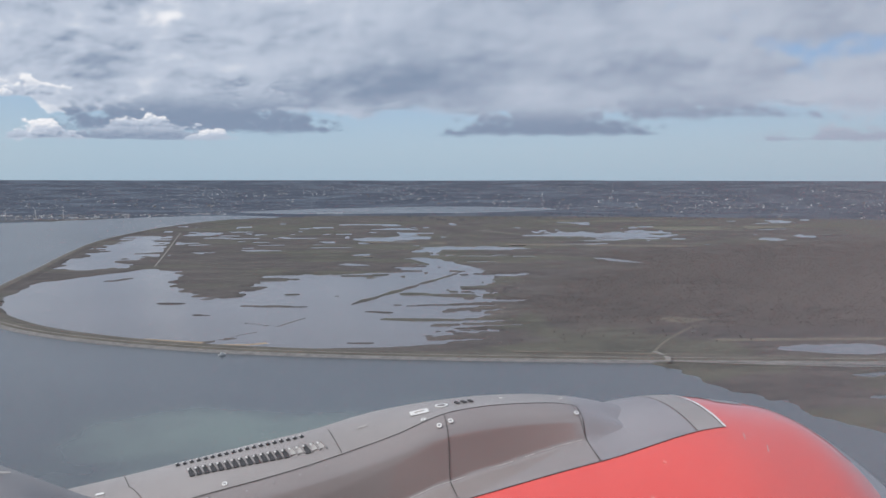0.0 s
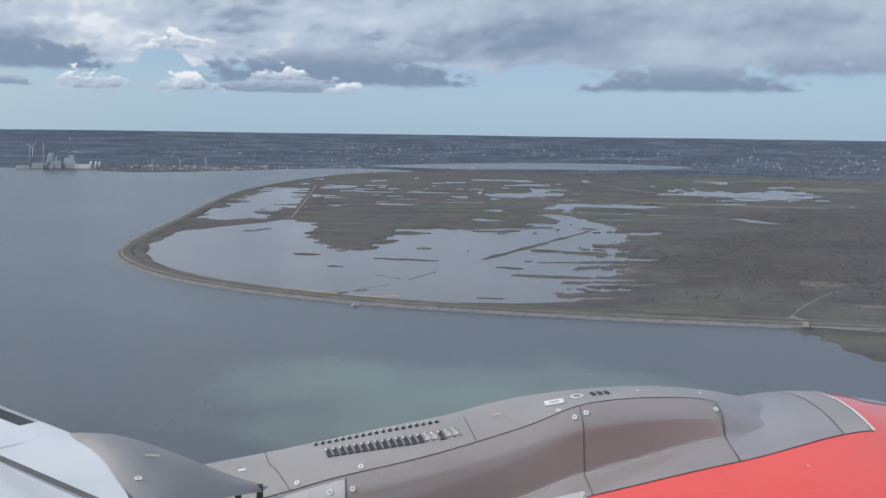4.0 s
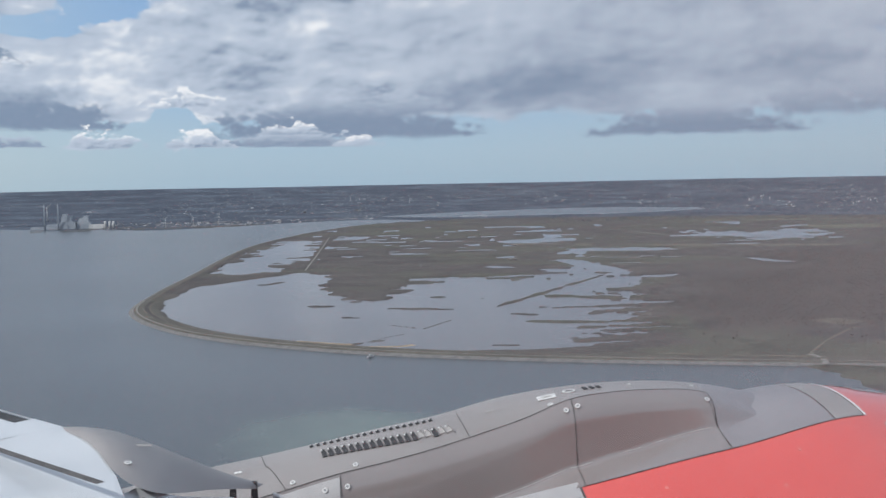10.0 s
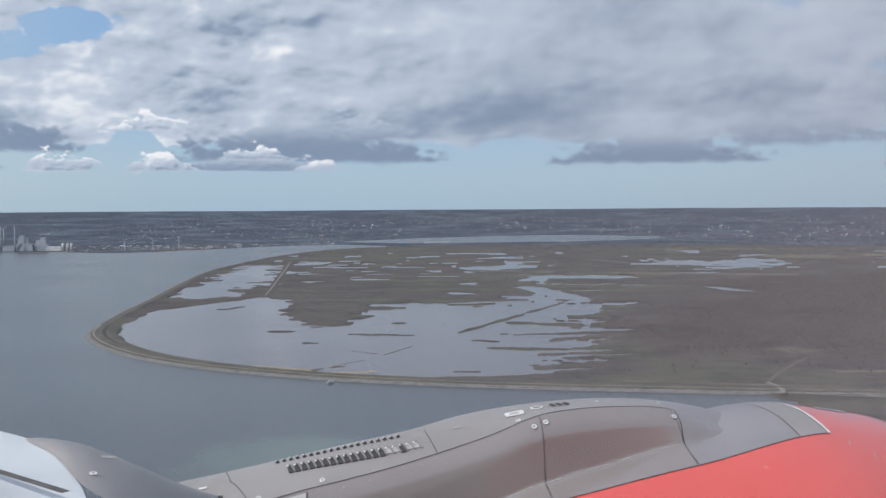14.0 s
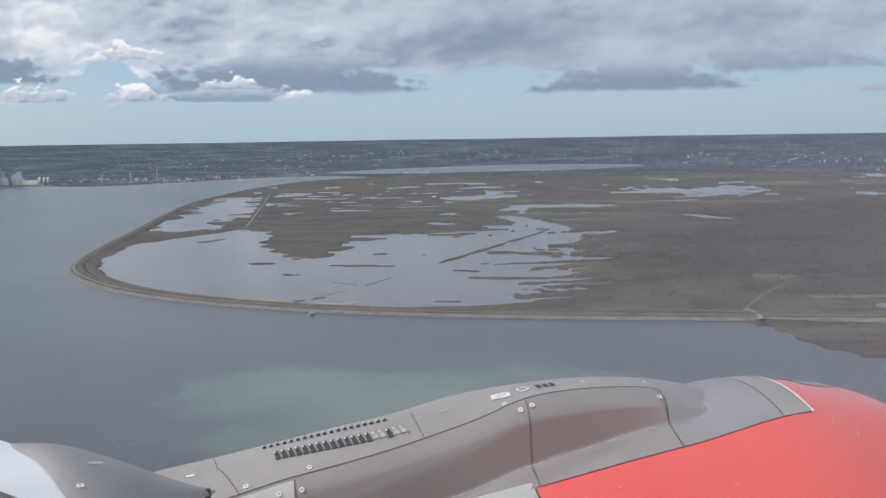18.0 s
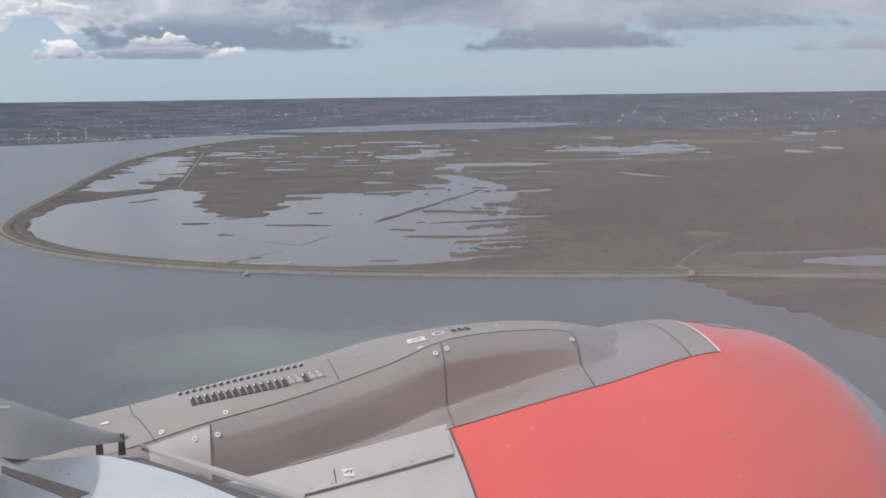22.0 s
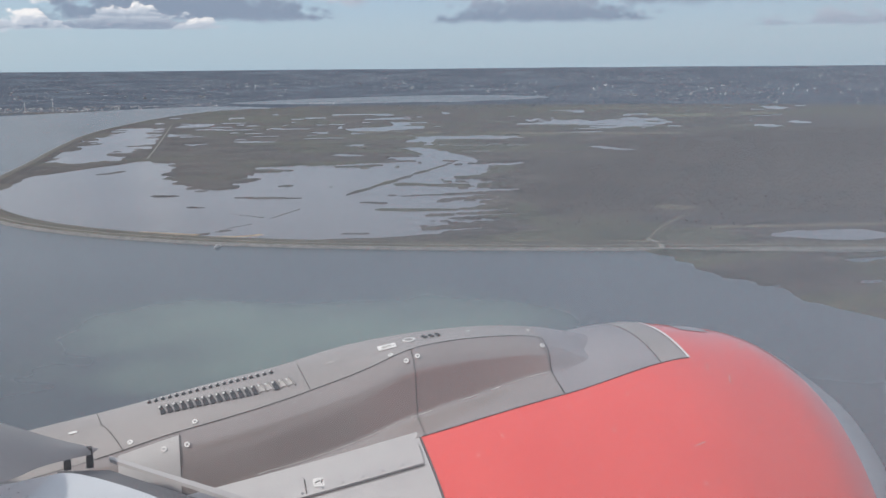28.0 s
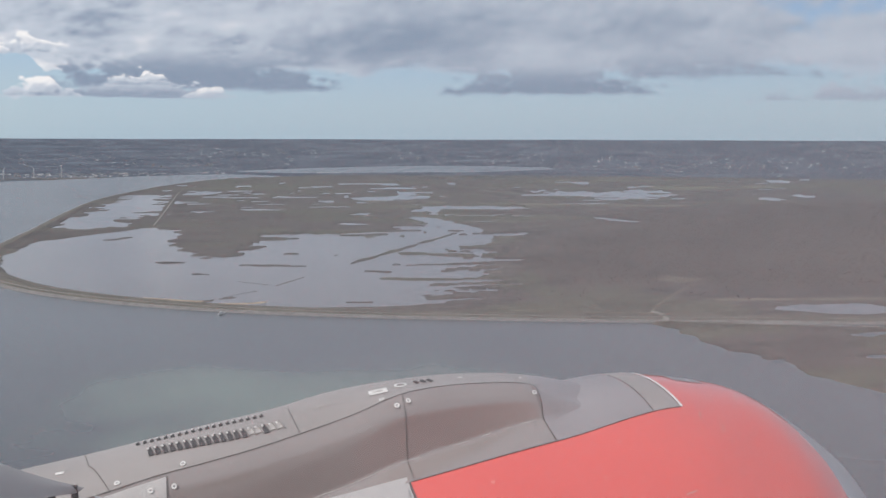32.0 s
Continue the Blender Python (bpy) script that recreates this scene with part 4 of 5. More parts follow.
part("grey_patch", cowl_grid(2.04, 2.17, 8, -0.12, 0.05, 10, 0.002), M_NOSE, plane, "grey patch on top of the intake", True)


# ---- wing: upper skin, slat gap, slat and the fairing beside the pylon ----
def slab(outline, thick):
    """A plate through the outline's points, with its edge turned down."""
    n = len(outline)
    v = [tuple(p) for p in outline] + [(x, y, z - thick) for x, y, z in outline]
    f = [tuple(range(n)), tuple(range(2 * n - 1, n - 1, -1))] + [(i, n + i, n + (i + 1) % n, (i + 1) % n) for i in range(n)]
    return v, f


def wing_line(off, k):
    """Lines along the slat, off metres inboard of its leading edge; k from the tip side (0) to the pylon (1)."""
    a, b = Vector((-4.15, 7.02, -0.780)), Vector((-0.715, 3.09, -0.804))
    d = (b - a).normalized()
    side = Vector((-d.y, d.x, 0)).normalized()
    if side.y > 0:
        side = -side
    return tuple(a.lerp(b, k) + side * off)


def wing_band(lo, hi, k0, k1, z0, z1, n=20):
    """lo, hi: offsets at the tip side and at the pylon."""
    def fn(k, t):
        o0, o1 = lo[0] + (lo[1] - lo[0]) * k, hi[0] + (hi[1] - hi[0]) * k
        x, y, z = wing_line(o0 + (o1 - o0) * t, k)
        return (x, y, z + z0 + (z1 - z0) * t)
    return patch(fn, lin(k0, k1, n), lin(0, 1, 6))


EDGE, GAP0, GAP1, LINE0, LINE1 = (-0.080, -0.026), (-0.014, 0.006), (0.072, 0.058), (0.275, 0.240), (0.305, 0.264)
wing = part("wing_edge", wing_band(EDGE, GAP0, 0, 1.0, -0.008, 0.003), M_CREAM, plane, "pale grey wing edge", True)
part("slat_gap", wing_band(GAP0, GAP1, 0, 1.0, 0.0, 0.0), M_BLACK, plane, "dark gap behind the slat")
skin = part("wing_skin", wing_band(GAP1, LINE0, 0, 1.0, 0.004, 0.004), M_WHITE, plane, "white wing skin", True)
part("wing_seam", wing_band(LINE0, LINE1, 0, 1.12, 0.014, 0.014), M_SEAL, plane)
part("wing_skin", slab([(-0.818, 3.208, -0.797), (-0.715, 3.09, -0.797), (-0.597, 2.93, -0.812), (-0.493, 2.67, -0.838), (-0.43, 2.45, -0.852), (-0.40, 1.9, -0.87), (-1.2, 1.5, -0.86), (-2.46, 1.72, -0.842)], 0.02), M_WHITE, plane, "white wing skin")
part("wing_skin", wing_band(LINE1, (2.6, 2.2), 0, 1.0, 0.004, -0.03), M_WHITE, plane, "white wing skin", True)
for k, off, ln in ((0.80, 0.13, 0.10), (0.93, 0.12, 0.14), (0.60, 0.18, 0.10), (0.42, 0.20, 0.10)):
    x, y, z = wing_line(off, k)
    stick("skin_mark", mesh_of("skin_mark", *box(-ln / 2, -0.003, 0, ln / 2, 0.003, 0.001), M_CREASE), pose(x, y, z + 0.006, 0, 0, -30), skin)

FAIR_TOP = [(-0.715, 3.09, -0.799), (-0.654, 3.13, -0.812), (-0.589, 3.17, -0.832), (-0.517, 3.31, -0.904), (-0.415, 3.43, -0.990), (-0.30, 3.48, -1.06), (-0.178, 3.49, -1.105)]
FAIR_LOW = [(-0.700, 3.05, -0.802), (-0.597, 2.92, -0.808), (-0.493, 2.66, -0.835), (-0.40, 2.60, -0.865), (-0.345, 2.80, -0.925), (-0.309, 3.09, -1.0), (-0.200, 3.44, -1.105)]
ft, fl = smooth_line(FAIR_TOP), smooth_line(FAIR_LOW)


def fairing(i, t):
    a, b = ft[int(i)], fl[int(i)]
    p = a + (b - a) * t
    return (p[0], p[1], p[2] + 0.035 * math.sin(math.pi * t) * min(1.0, 2.5 * i / len(ft), 2.5 * (len(ft) - 1 - i) / len(ft)))


fair = part("slat_fairing", patch(fairing, range(len(ft)), lin(0, 1, 10)), M_GREY, plane, "grey fairing at the slat's end", True)
stick("stencil_ring", RING, pose(-0.479, 2.754, -0.826, 8, 6, 0), fair)
stick("scuff", mesh_of("scuff", *box(-0.02, -0.005, 0, 0.02, 0.005, 0.001), M_CREASE), Matrix.Translation(Vector(fairing(13, 0.45)) + Vector((0, -0.004, 0.008))) @ pose(0, 0, 0, 20, 8, 20), fair)
for x in (-0.285, -0.217):
    part("bracket", box(x, 3.44, -1.150, x + 0.022, 3.465, -1.085, 0.002), M_BLACK, plane, "black slat track bracket")
slat = part("inboard_slat", patch(lambda u, t: (
    float(spline((0, 0.2, 0.4, 0.55, 0.75, 1.0), (-0.442, -0.367, -0.300, -0.233, -0.05, 0.128), u) - 0.30 * t),
    float(spline((0, 0.2, 0.4, 0.55, 0.75, 1.0), (2.72, 2.72, 2.96, 3.09, 2.92, 2.65), u) - 1.1 * t),
    float(spline((0, 0.2, 0.4, 0.55, 0.75, 1.0), (-0.875, -0.905, -0.985, -1.03, -1.035, -1.03), u) + 0.05 * math.sin(1.6 * t))), lin(0, 1, 30), lin(0, 1, 10)), M_WHITE, plane, "white inboard slat", True)
part("slat_seam", slab([(-0.417, 2.576, -0.865), (-0.222, 2.535, -0.935), (-0.258, 2.50, -0.935), (-0.41, 2.531, -0.865)], 0.004), M_SEAL, plane)
for i in range(5):
    stick("rivet", DARK_RIVET, pose(-0.359 + 0.021 * i, 2.68 - 0.012 * i, -0.893 - 0.007 * i), slat)
# Dark sheet painted as the shade between the slat and the edge bar.
part("slat_shade", slab([(-0.30, 3.40, -1.135), (-0.15, 3.45, -1.165), (0.36, 3.27, -1.335), (0.30, 2.55, -1.09), (0.12, 2.62, -1.05), (-0.05, 2.90, -1.05), (-0.24, 3.08, -1.05)], 0.02), M_SLAT_SHADE, plane, "dark sheet for the shade under the slat")
part("edge_bar", slab([(-0.150, 3.50, -1.135), (0.36, 3.335, -1.300), (0.345, 3.315, -1.308), (-0.148, 3.485, -1.142)], 0.012), M_CREAM, plane, "pale metal edge bar")

# ---- cabin: side wall with the window, and its scratched pane ----
WX0, WX1, WZ0, WZ1, WY = -0.17, 0.34, -0.34, 0.32, 0.21


def wall_with_hole(y0, y1, half):
    """A wall between y0 and y1 with a rounded opening through it."""
    n = 48
    cx, cz, hx, hz = (WX0 + WX1) / 2, (WZ0 + WZ1) / 2, (WX1 - WX0) / 2, (WZ1 - WZ0) / 2
    v, f = [], []
    for y in (y0, y1):
        for i in range(n):
            a = ROUND * i / n
            c, s = math.cos(a), math.sin(a)
            k = (abs(c) ** 5 + abs(s) ** 5) ** -0.2
            v.append((cx + hx * c * k, y, cz + hz * s * k))
        for i in range(n):
            a = ROUND * i / n
            c, s = math.cos(a), math.sin(a)
            k = 1 / max(abs(c), abs(s))
            v.append((cx + half * c * k, y, cz + half * s * k))
    for i in range(n):
        j = (i + 1) % n
        f += [(i, j, n + j, n + i), (2 * n + j, 2 * n + i, 3 * n + i, 3 * n + j), (i, 2 * n + i, 2 * n + j, j), (n + j, 3 * n + j, 3 * n + i, n + i)]
    return v, f


def hull(x, a):
    """Fuselage skin round its axis; a from the window side over the top."""
    taper = 1.0 - 0.55 * max(0.0, (x - 6.0) / 4.0) ** 2 - 0.35 * max(0.0, (-9.0 - x) / 6.0)
    return (float(x), -1.78 + 1.985 * taper * math.cos(a), -0.30 + 1.985 * taper * math.sin(a))


part("fuselage", join(patch(hull, lin(-15, -1.15, 24), lin(0, ROUND, 48)), patch(hull, (-1.15, 0.0, 1.25), lin(0.62, ROUND - 0.62, 40))), M_WHITE, plane, "white fuselage skin", True)


def end_cap(x0, length):
    """A rounded end closing the fuselage."""
    def fn(k, a):
        p, r = hull(x0, a), math.cos(k * math.pi / 2)
        return (x0 + length * math.sin(k * math.pi / 2), -1.78 + (p[1] + 1.78) * r, -0.30 + (p[2] + 0.30) * r)
    return patch(fn, lin(0, 0.999, 10), lin(0, ROUND, 48))


part("forward_fuselage", patch(hull, lin(1.25, 10, 20), lin(0, ROUND, 48)), M_RED, plane, "red front of the fuselage", True)
part("nose", end_cap(10.0, 2.4), M_RED, plane, "red rounded nose", True)
part("tail_cone", end_cap(-15.0, -5.0), M_WHITE, plane, "white tail cone", True)
part("wing_root", slab([(-1.3, 0.1, -1.25), (-1.2, 2.6, -1.15), (-2.2, 4.2, -1.1), (-6.6, 8.6, -0.95), (-7.6, 8.6, -0.95), (-7.2, 4.0, -1.15), (-7.2, 0.1, -1.3)], 0.18), M_WHITE, plane, "white inner wing")
part("cabin_side_wall", wall_with_hole(WY, WY + 0.06, 1.1), M_CABIN, plane, "pale plastic cabin side wall", True)
part("cabin_shell", join(box(-1.1, -1.6, -1.15, 1.2, -1.55, 1.15), box(-1.1, -1.6, 1.08, 1.2, WY + 0.04, 1.14), box(-1.1, -1.6, -1.15, 1.2, WY + 0.04, -1.1),
                         box(-1.12, -1.6, -1.15, -1.0, WY + 0.04, 1.15), box(1.16, -1.6, -1.15, 1.26, WY + 0.04, 1.15)), M_CABIN, plane, "cabin lining")


def pane_material():
    mat = bpy.data.materials.new("scratched_acrylic_red_glow")
    mat.use_nodes = True
    n = Nodes(mat.node_tree)
    pos = n.add("ShaderNodeTexCoord").outputs["Object"]
    sp = n.add("ShaderNodeSeparateXYZ")
    n.put(sp.inputs[0], pos)
    dirt = n.m("MULTIPLY", n.noise(pos, 4.0, 2.0), 0.025)
    edge = n.m("MULTIPLY", n.step(sp.outputs[0], -0.06, 0.27), 0.165)
    f = n.m("ADD", n.m("ADD", 0.022, dirt), edge)
    clear = n.add("ShaderNodeBsdfTransparent")
    haze = n.add("ShaderNodeBsdfTranslucent")
    # Scratch haze goes pink lower down: the red cowl's glow put into colour.
    n.put(haze.inputs[0], n.mix(n.step(sp.outputs[2], 0.08, -0.07), (0.74, 0.80, 0.86), (0.94, 0.74, 0.68)))
    mx = n.add("ShaderNodeMixShader")
    n.put(mx.inputs[0], f)
    n.put(mx.inputs[1], clear.outputs[0])
    n.put(mx.inputs[2], haze.outputs[0])
    n.put(n.add("ShaderNodeOutputMaterial").inputs[0], mx.outputs[0])
    return mat


M_PANE = pane_material()
for depth, label in ((0.028, "finely scratched clear inner window pane"), (0.048, "finely scratched clear outer window pane")):
    x0, x1, z0, z1, y = WX0 - 0.01, WX1 + 0.01, WZ0 - 0.01, WZ1 + 0.01, WY + depth
    pane = part("window_pane", ([(x0, y, z0), (x1, y, z0), (x1, y, z1), (x0, y, z1)], [(0, 1, 2, 3)]), M_PANE, plane, label)
    pane.visible_shadow = False


# ---- dykes and tracks ----
def ribbon(line, o0, o1, z0, z1, mat, name, label="", kind="structure", category="dyke", parent=None):
    """A band beside a line in the plan, between two offsets to its right, metres high."""
    p = np.asarray(line)
    d = np.gradient(p, axis=0)
    d /= np.linalg.norm(d, axis=1)[:, None]
    right = np.stack([d[:, 1], -d[:, 0]], 1)
    v, f = [], []
    for q, r in zip(p, right):
        for o, z in ((o0, z0), (o1, z1)):
            v.append(((q[0] + r[0] * o) * EYE, (q[1] + r[1] * o) * EYE, z))
    for i in range(len(p) - 1):
        f.append((2 * i, 2 * i + 1, 2 * i + 3, 2 * i + 2))
    ob = part(name, (v, f), mat, parent, label)
    return ob if parent else tagged(ob, label, category, kind=kind)


south = COAST[(COAST[:, 1] < 9.2)] + (DX, 0)
north = COAST[(COAST[:, 1] >= 9.0) & (COAST[:, 1] < 21)] + (DX, 0)
dyke = tagged(new("dyke"), "long grassed sea dyke with stone toe and gravel tracks", "dyke", kind="structure")
for o0, o1, z0, z1, mat, name in ((-0.025, 0.030, -0.6, 1.1, M_STONE, "stone_toe"), (0.030, 0.048, 1.1, 1.9, M_GRASS, "seaward_slope"), (0.048, 0.060, 1.92, 1.92, M_TRACK, "track"),
                                  (0.060, 0.115, 1.9, 2.3, M_GRASS, "crest"), (0.115, 0.150, 2.3, 1.7, M_MARSH, "inner_slope"), (0.150, 0.159, 1.72, 1.72, M_DRY, "track"), (0.159, 0.225, 1.7, 0.7, M_GRASS, "inner_verge")):
    ribbon(south, o0, o1, z0, z1, mat, name, parent=dyke)
for o0, o1, z0, z1, mat, name in ((-0.03, 0.03, -0.6, 1.0, M_STONE, "stone_toe"), (0.03, 0.09, 1.0, 1.5, M_GRASS, "seaward_slope"), (0.09, 0.098, 1.52, 1.52, M_DRY, "track"), (0.098, 0.17, 1.5, 0.5, M_MARSH, "inner_slope")):
    ribbon(north, o0, o1, z0, z1, mat, name, parent=dyke)


def track(points, width, name="path", label="pale gravel path across the marsh", mat=None, z=0.76):
    return ribbon(smooth_line(points), -width / 2, width / 2, z, z, mat or M_TRACK, name, label, category="path")


track([(2.42, 5.33), (2.62, 5.45), (2.72, 5.62), (3.0, 6.0), (3.45, 6.5), (4.0, 6.9), (5.4, 7.3)], 0.017, mat=M_DRY)
track([(2.55, 5.13), (2.62, 5.27), (2.62, 5.45)], 0.03, z=2.1)
track([(2.62, 5.2), (3.0, 5.0), (3.6, 4.78)], 0.022, z=0.9)
track([(-1.15, 10.45), (-0.53, 11.28), (-0.08, 11.93)], 0.012, z=0.75, mat=M_DRY, label="worn path along a low bank")
track([(-0.08, 11.93), (0.06, 14.2), (0.30, 18.6)], 0.016, z=0.75, label="pale straight path along a low bank")
track([(4.2, 14.3), (3.7, 15.2), (3.55, 15.6)], 0.05)
track([(5.7, 16.9), (5.3, 19.0)], 0.05)
track([(5.4, 9.6), (6.4, 9.4), (8.2, 9.6)], 0.05, mat=M_DRY, label="strip of dry grass in the wood")
track([(5.6, 7.6), (6.6, 7.5), (7.2, 7.4)], 0.03, mat=M_DRY, label="strip of dry grass in the wood")
track([(0.2, 6.30), (0.36, 6.27), (0.5, 6.25), (0.58, 6.3)], 0.05, "sand_bank", "bare orange sand beside the dyke", M_SAND, 1.6)
track([(-0.12, 6.62), (0.1, 6.47), (0.22, 6.40)], 0.05, "sand_bank", "bare orange sand beside the dyke", M_SAND, 1.5)
track([(1.9, 5.72), (2.2, 5.60), (2.5, 5.50), (3.0, 5.32)], 0.04, "reed_bank", "dry pale grass beside the dyke", M_DRY, 0.8)
track([(3.2, 5.82), (3.7, 5.72), (4.2, 5.62), (4.9, 5.55)], 0.09, "reed_bank", "dry reeds round the pond", M_DRY, 0.8)
track([(3.3, 6.65), (3.8, 6.9), (4.4, 7.4), (5.0, 7.9)], 0.26, "scrub_bank", "pale tan scrub at the edge of the wood", M_DRY, 0.8)
track([(4.2, 10.2), (4.9, 9.9), (5.6, 9.7)], 0.07, mat=M_DRY, label="strip of dry grass in the wood")
track([(8.7, 18.1), (9.6, 18.0), (11.0, 18.3), (12.6, 18.9)], 1.0, "meadow", "pale green meadow", M_MEADOW, 0.78)
track([(7.6, 21.6), (10.0, 21.2), (12.5, 21.4)], 0.6, "meadow", "pale green meadow", M_MEADOW, 0.78)
track([(2.9, 15.5), (4.0, 14.9), (5.4, 14.2), (7.0, 13.6)], 0.35, "reed_bank", "band of dry pale reeds", M_DRY, 0.78)
track([(1.0, 13.0), (1.9, 12.6), (2.8, 12.9)], 0.16, "reed_bank", "band of dry pale reeds", M_DRY, 0.78)


# ---- trees ----
def grove(name, xs, ys, zs, tall, mat, label, blades=13, seed=1, flat=1.0):
    """A stand of trees: each a three-sided stem and a ragged crown of blades, in one mesh."""
    rs = np.random.RandomState(seed)
    n = len(xs)
    h = tall * (0.65 + 0.7 * rs.rand(n))
    base = np.stack([xs, ys, zs], 1)
    # crown blades
    c = rs.randn(n, blades, 3)
    c /= np.linalg.norm(c, axis=2)[:, :, None]
    c *= (0.35 + 0.65 * rs.rand(n, blades, 1))
    centre = base[:, None, :] + np.stack([c[:, :, 0] * 0.42 * flat, c[:, :, 1] * 0.42 * flat, 0.62 + 0.34 * c[:, :, 2]], 2) * h[:, None, None]
    u = rs.randn(n, blades, 3)
    u /= np.linalg.norm(u, axis=2)[:, :, None]
    w = np.cross(u, rs.randn(n, blades, 3))
    w /= np.linalg.norm(w, axis=2)[:, :, None]
    size = (0.15 + 0.13 * rs.rand(n, blades, 1)) * h[:, None, None]
    quad = np.stack([centre - u * size, centre - w * size * 0.7, centre + u * size, centre + w * size * 0.7], 2).reshape(-1, 3)
    # stems
    ang = np.array([0, 2.09, 4.19])
    low = base[:, None, :] + np.stack([np.cos(ang), np.sin(ang), np.zeros(3)], 1)[None] * 0.045 * h[:, None, None] - (0, 0, 0.3)
    top = base[:, None, :] + np.stack([np.cos(ang), np.sin(ang), np.zeros(3)], 1)[None] * 0.015 * h[:, None, None] + np.array([0, 0, 0.7]) * h[:, None, None]
    stem = np.concatenate([low, top], 1).reshape(-1, 3)
    v = np.vstack([quad, stem]).astype(np.float32)
    fq = np.arange(len(quad)).reshape(-1, 4)
    s0 = len(quad) + 6 * np.arange(n)[:, None]
    fs = np.concatenate([s0 + np.array([[0, 1, 4, 3]]), s0 + np.array([[1, 2, 5, 4]]), s0 + np.array([[2, 0, 3, 5]])]).reshape(-1, 4)
    f = np.vstack([fq, fs]).astype(np.int32)
    me = bpy.data.meshes.new(name)
    me.vertices.add(len(v))
    me.vertices.foreach_set("co", v.ravel())
    me.loops.add(f.size)
    me.loops.foreach_set("vertex_index", f.ravel())
    me.polygons.add(len(f))
    me.polygons.foreach_set("loop_start", np.arange(0, f.size, 4, dtype=np.int32))
    me.update(calc_edges=True)
    me.materials.append(mat)
    return tagged(new(name, me), label, "trees", kind="stuff")


def scatter(n, poly, seed, clump=0.45, scale=1.2, edge=1.2, fade=0.05):
    """Places inside an outline, thinned by noise, on dry land."""
    rs = np.random.RandomState(seed)
    p = np.asarray(poly)
    x = rs.uniform(p[:, 0].min(), p[:, 0].max(), n)
    y = rs.uniform(p[:, 1].min(), p[:, 1].max(), n)
    inside = signed(x, y, p) + (fbm(x * 1.7, y * 1.7, 3, seed + 90) - 0.5) * edge
    ok = (inside > fade * rs.rand(n)) & (fbm(x * scale, y * scale, 3, seed + 70) > clump)
    x, y = x[ok], y[ok]
    z = height(x, y)
    ok = z > 0.002
    return x[ok] * EYE, y[ok] * EYE, z[ok] * EYE


grove("woodland", *scatter(150000, WOODS, 3, 0.22, 1.2, 1.6, 0.7), 0.85, M_WOOD, "bare brown woodland on flat ground", blades=7, seed=5, flat=2.6)
grove("shrubs", *scatter(300, [(1.7, 5.95), (2.4, 5.75), (4.8, 5.05), (7.0, 4.55), (7.0, 4.9), (4.9, 5.9), (3.0, 6.4), (1.8, 6.3)], 12, 0.45, 2.0, 0.0), 1.3, M_WOOD, "low bare shrubs behind the dyke", seed=7)
FARWOOD = [(-30, 39.5), (-18, 39.5), (-13, 36.5), (-10.5, 31), (-7.5, 27), (-5.5, 25.6), (-2.5, 25.2), (1.5, 27.3), (5, 32), (12, 31), (24, 25), (40, 30), (36, 42), (-30, 45)]
grove("far_woods", *scatter(14000, FARWOOD, 15, 0.47, 0.35), 2.4, M_FARWOOD_HAZED, "dark woods on the far shore", blades=7, seed=8, flat=3.0)
MIDWOOD = [(3.0, 22.5), (6, 21.8), (9, 22.3), (16, 20), (26, 18), (30, 24), (18, 26), (12, 27.5), (8, 26), (4.5, 25.8)]
grove("tree_belt", *scatter(5000, MIDWOOD, 16, 0.47, 0.5), 2.8, M_FARWOOD_HAZED, "dark tree belt behind the marsh", blades=8, seed=9, flat=2.4)


# ---- buildings ----
def ground_z(x, y):
    return float(height(np.array([x]), np.array([y]))[0]) * EYE


def prism(w, d, h, pitch):
    """Walls and a low ridge roof."""
    wall = box(-w / 2, -d / 2, -2.0, w / 2, d / 2, h)
    e = 0.04 * w
    roof = ([(-w / 2 - e, -d / 2 - e, h), (w / 2 + e, -d / 2 - e, h), (w / 2 + e, d / 2 + e, h), (-w / 2 - e, d / 2 + e, h), (-w / 2 - e, 0, h + pitch), (w / 2 + e, 0, h + pitch)],
            [(0, 1, 5, 4), (2, 3, 4, 5), (1, 2, 5), (3, 0, 4), (3, 2, 1, 0)])
    return wall, roof


def block_thing(name, w, d, h, pitch, wall_mat, roof_mat, label, storeys):
    """A building: walls, a roof and a dark window band for each storey."""
    ob = tagged(new(name), label, "building")
    wall, roof = prism(w, d, h, pitch)
    part("wall", wall, wall_mat, ob)
    part("roof", roof, roof_mat, ob)
    for s in range(storeys):
        z = h * (s + 0.35) / storeys
        part("window", box(-w * 0.46, -d / 2 - 0.05, z, w * 0.46, -d / 2 + 0.02, z + 0.38 * h / storeys), M_GLASS, ob)
    return ob


KINDS = [block_thing("tower_block", 7, 6, 17, 0.4, M_BLDG, M_ROOF, "pale high tower block with window bands", 4),
         block_thing("apartment_block", 26, 7, 8, 1.2, M_BLDG, M_ROOF, "long pale apartment block with dark roof", 3),
         block_thing("apartment_block", 20, 7, 7, 1.6, M_BRICK, M_ROOF, "dull brick apartment block with dark roof", 3),
         block_thing("warehouse", 34, 16, 5, 0.8, M_BLDG, M_BLDG, "low white warehouse with shallow roof", 1),
         block_thing("warehouse", 24, 12, 4.5, 0.6, M_CONC, M_ROOF, "low grey warehouse with felt roof", 1),
         block_thing("warehouse", 22, 11, 5, 0.5, M_BRIGHT, M_BRIGHT, "bright white warehouse with flat roof", 1),
         block_thing("tower_block", 6, 6, 18, 0.4, M_BRIGHT, M_ROOF, "bright white high tower block", 4),
         block_thing("house", 8, 6, 3.6, 2.0, M_BRICK, M_ROOF, "small brick house with pitched roof", 1)]
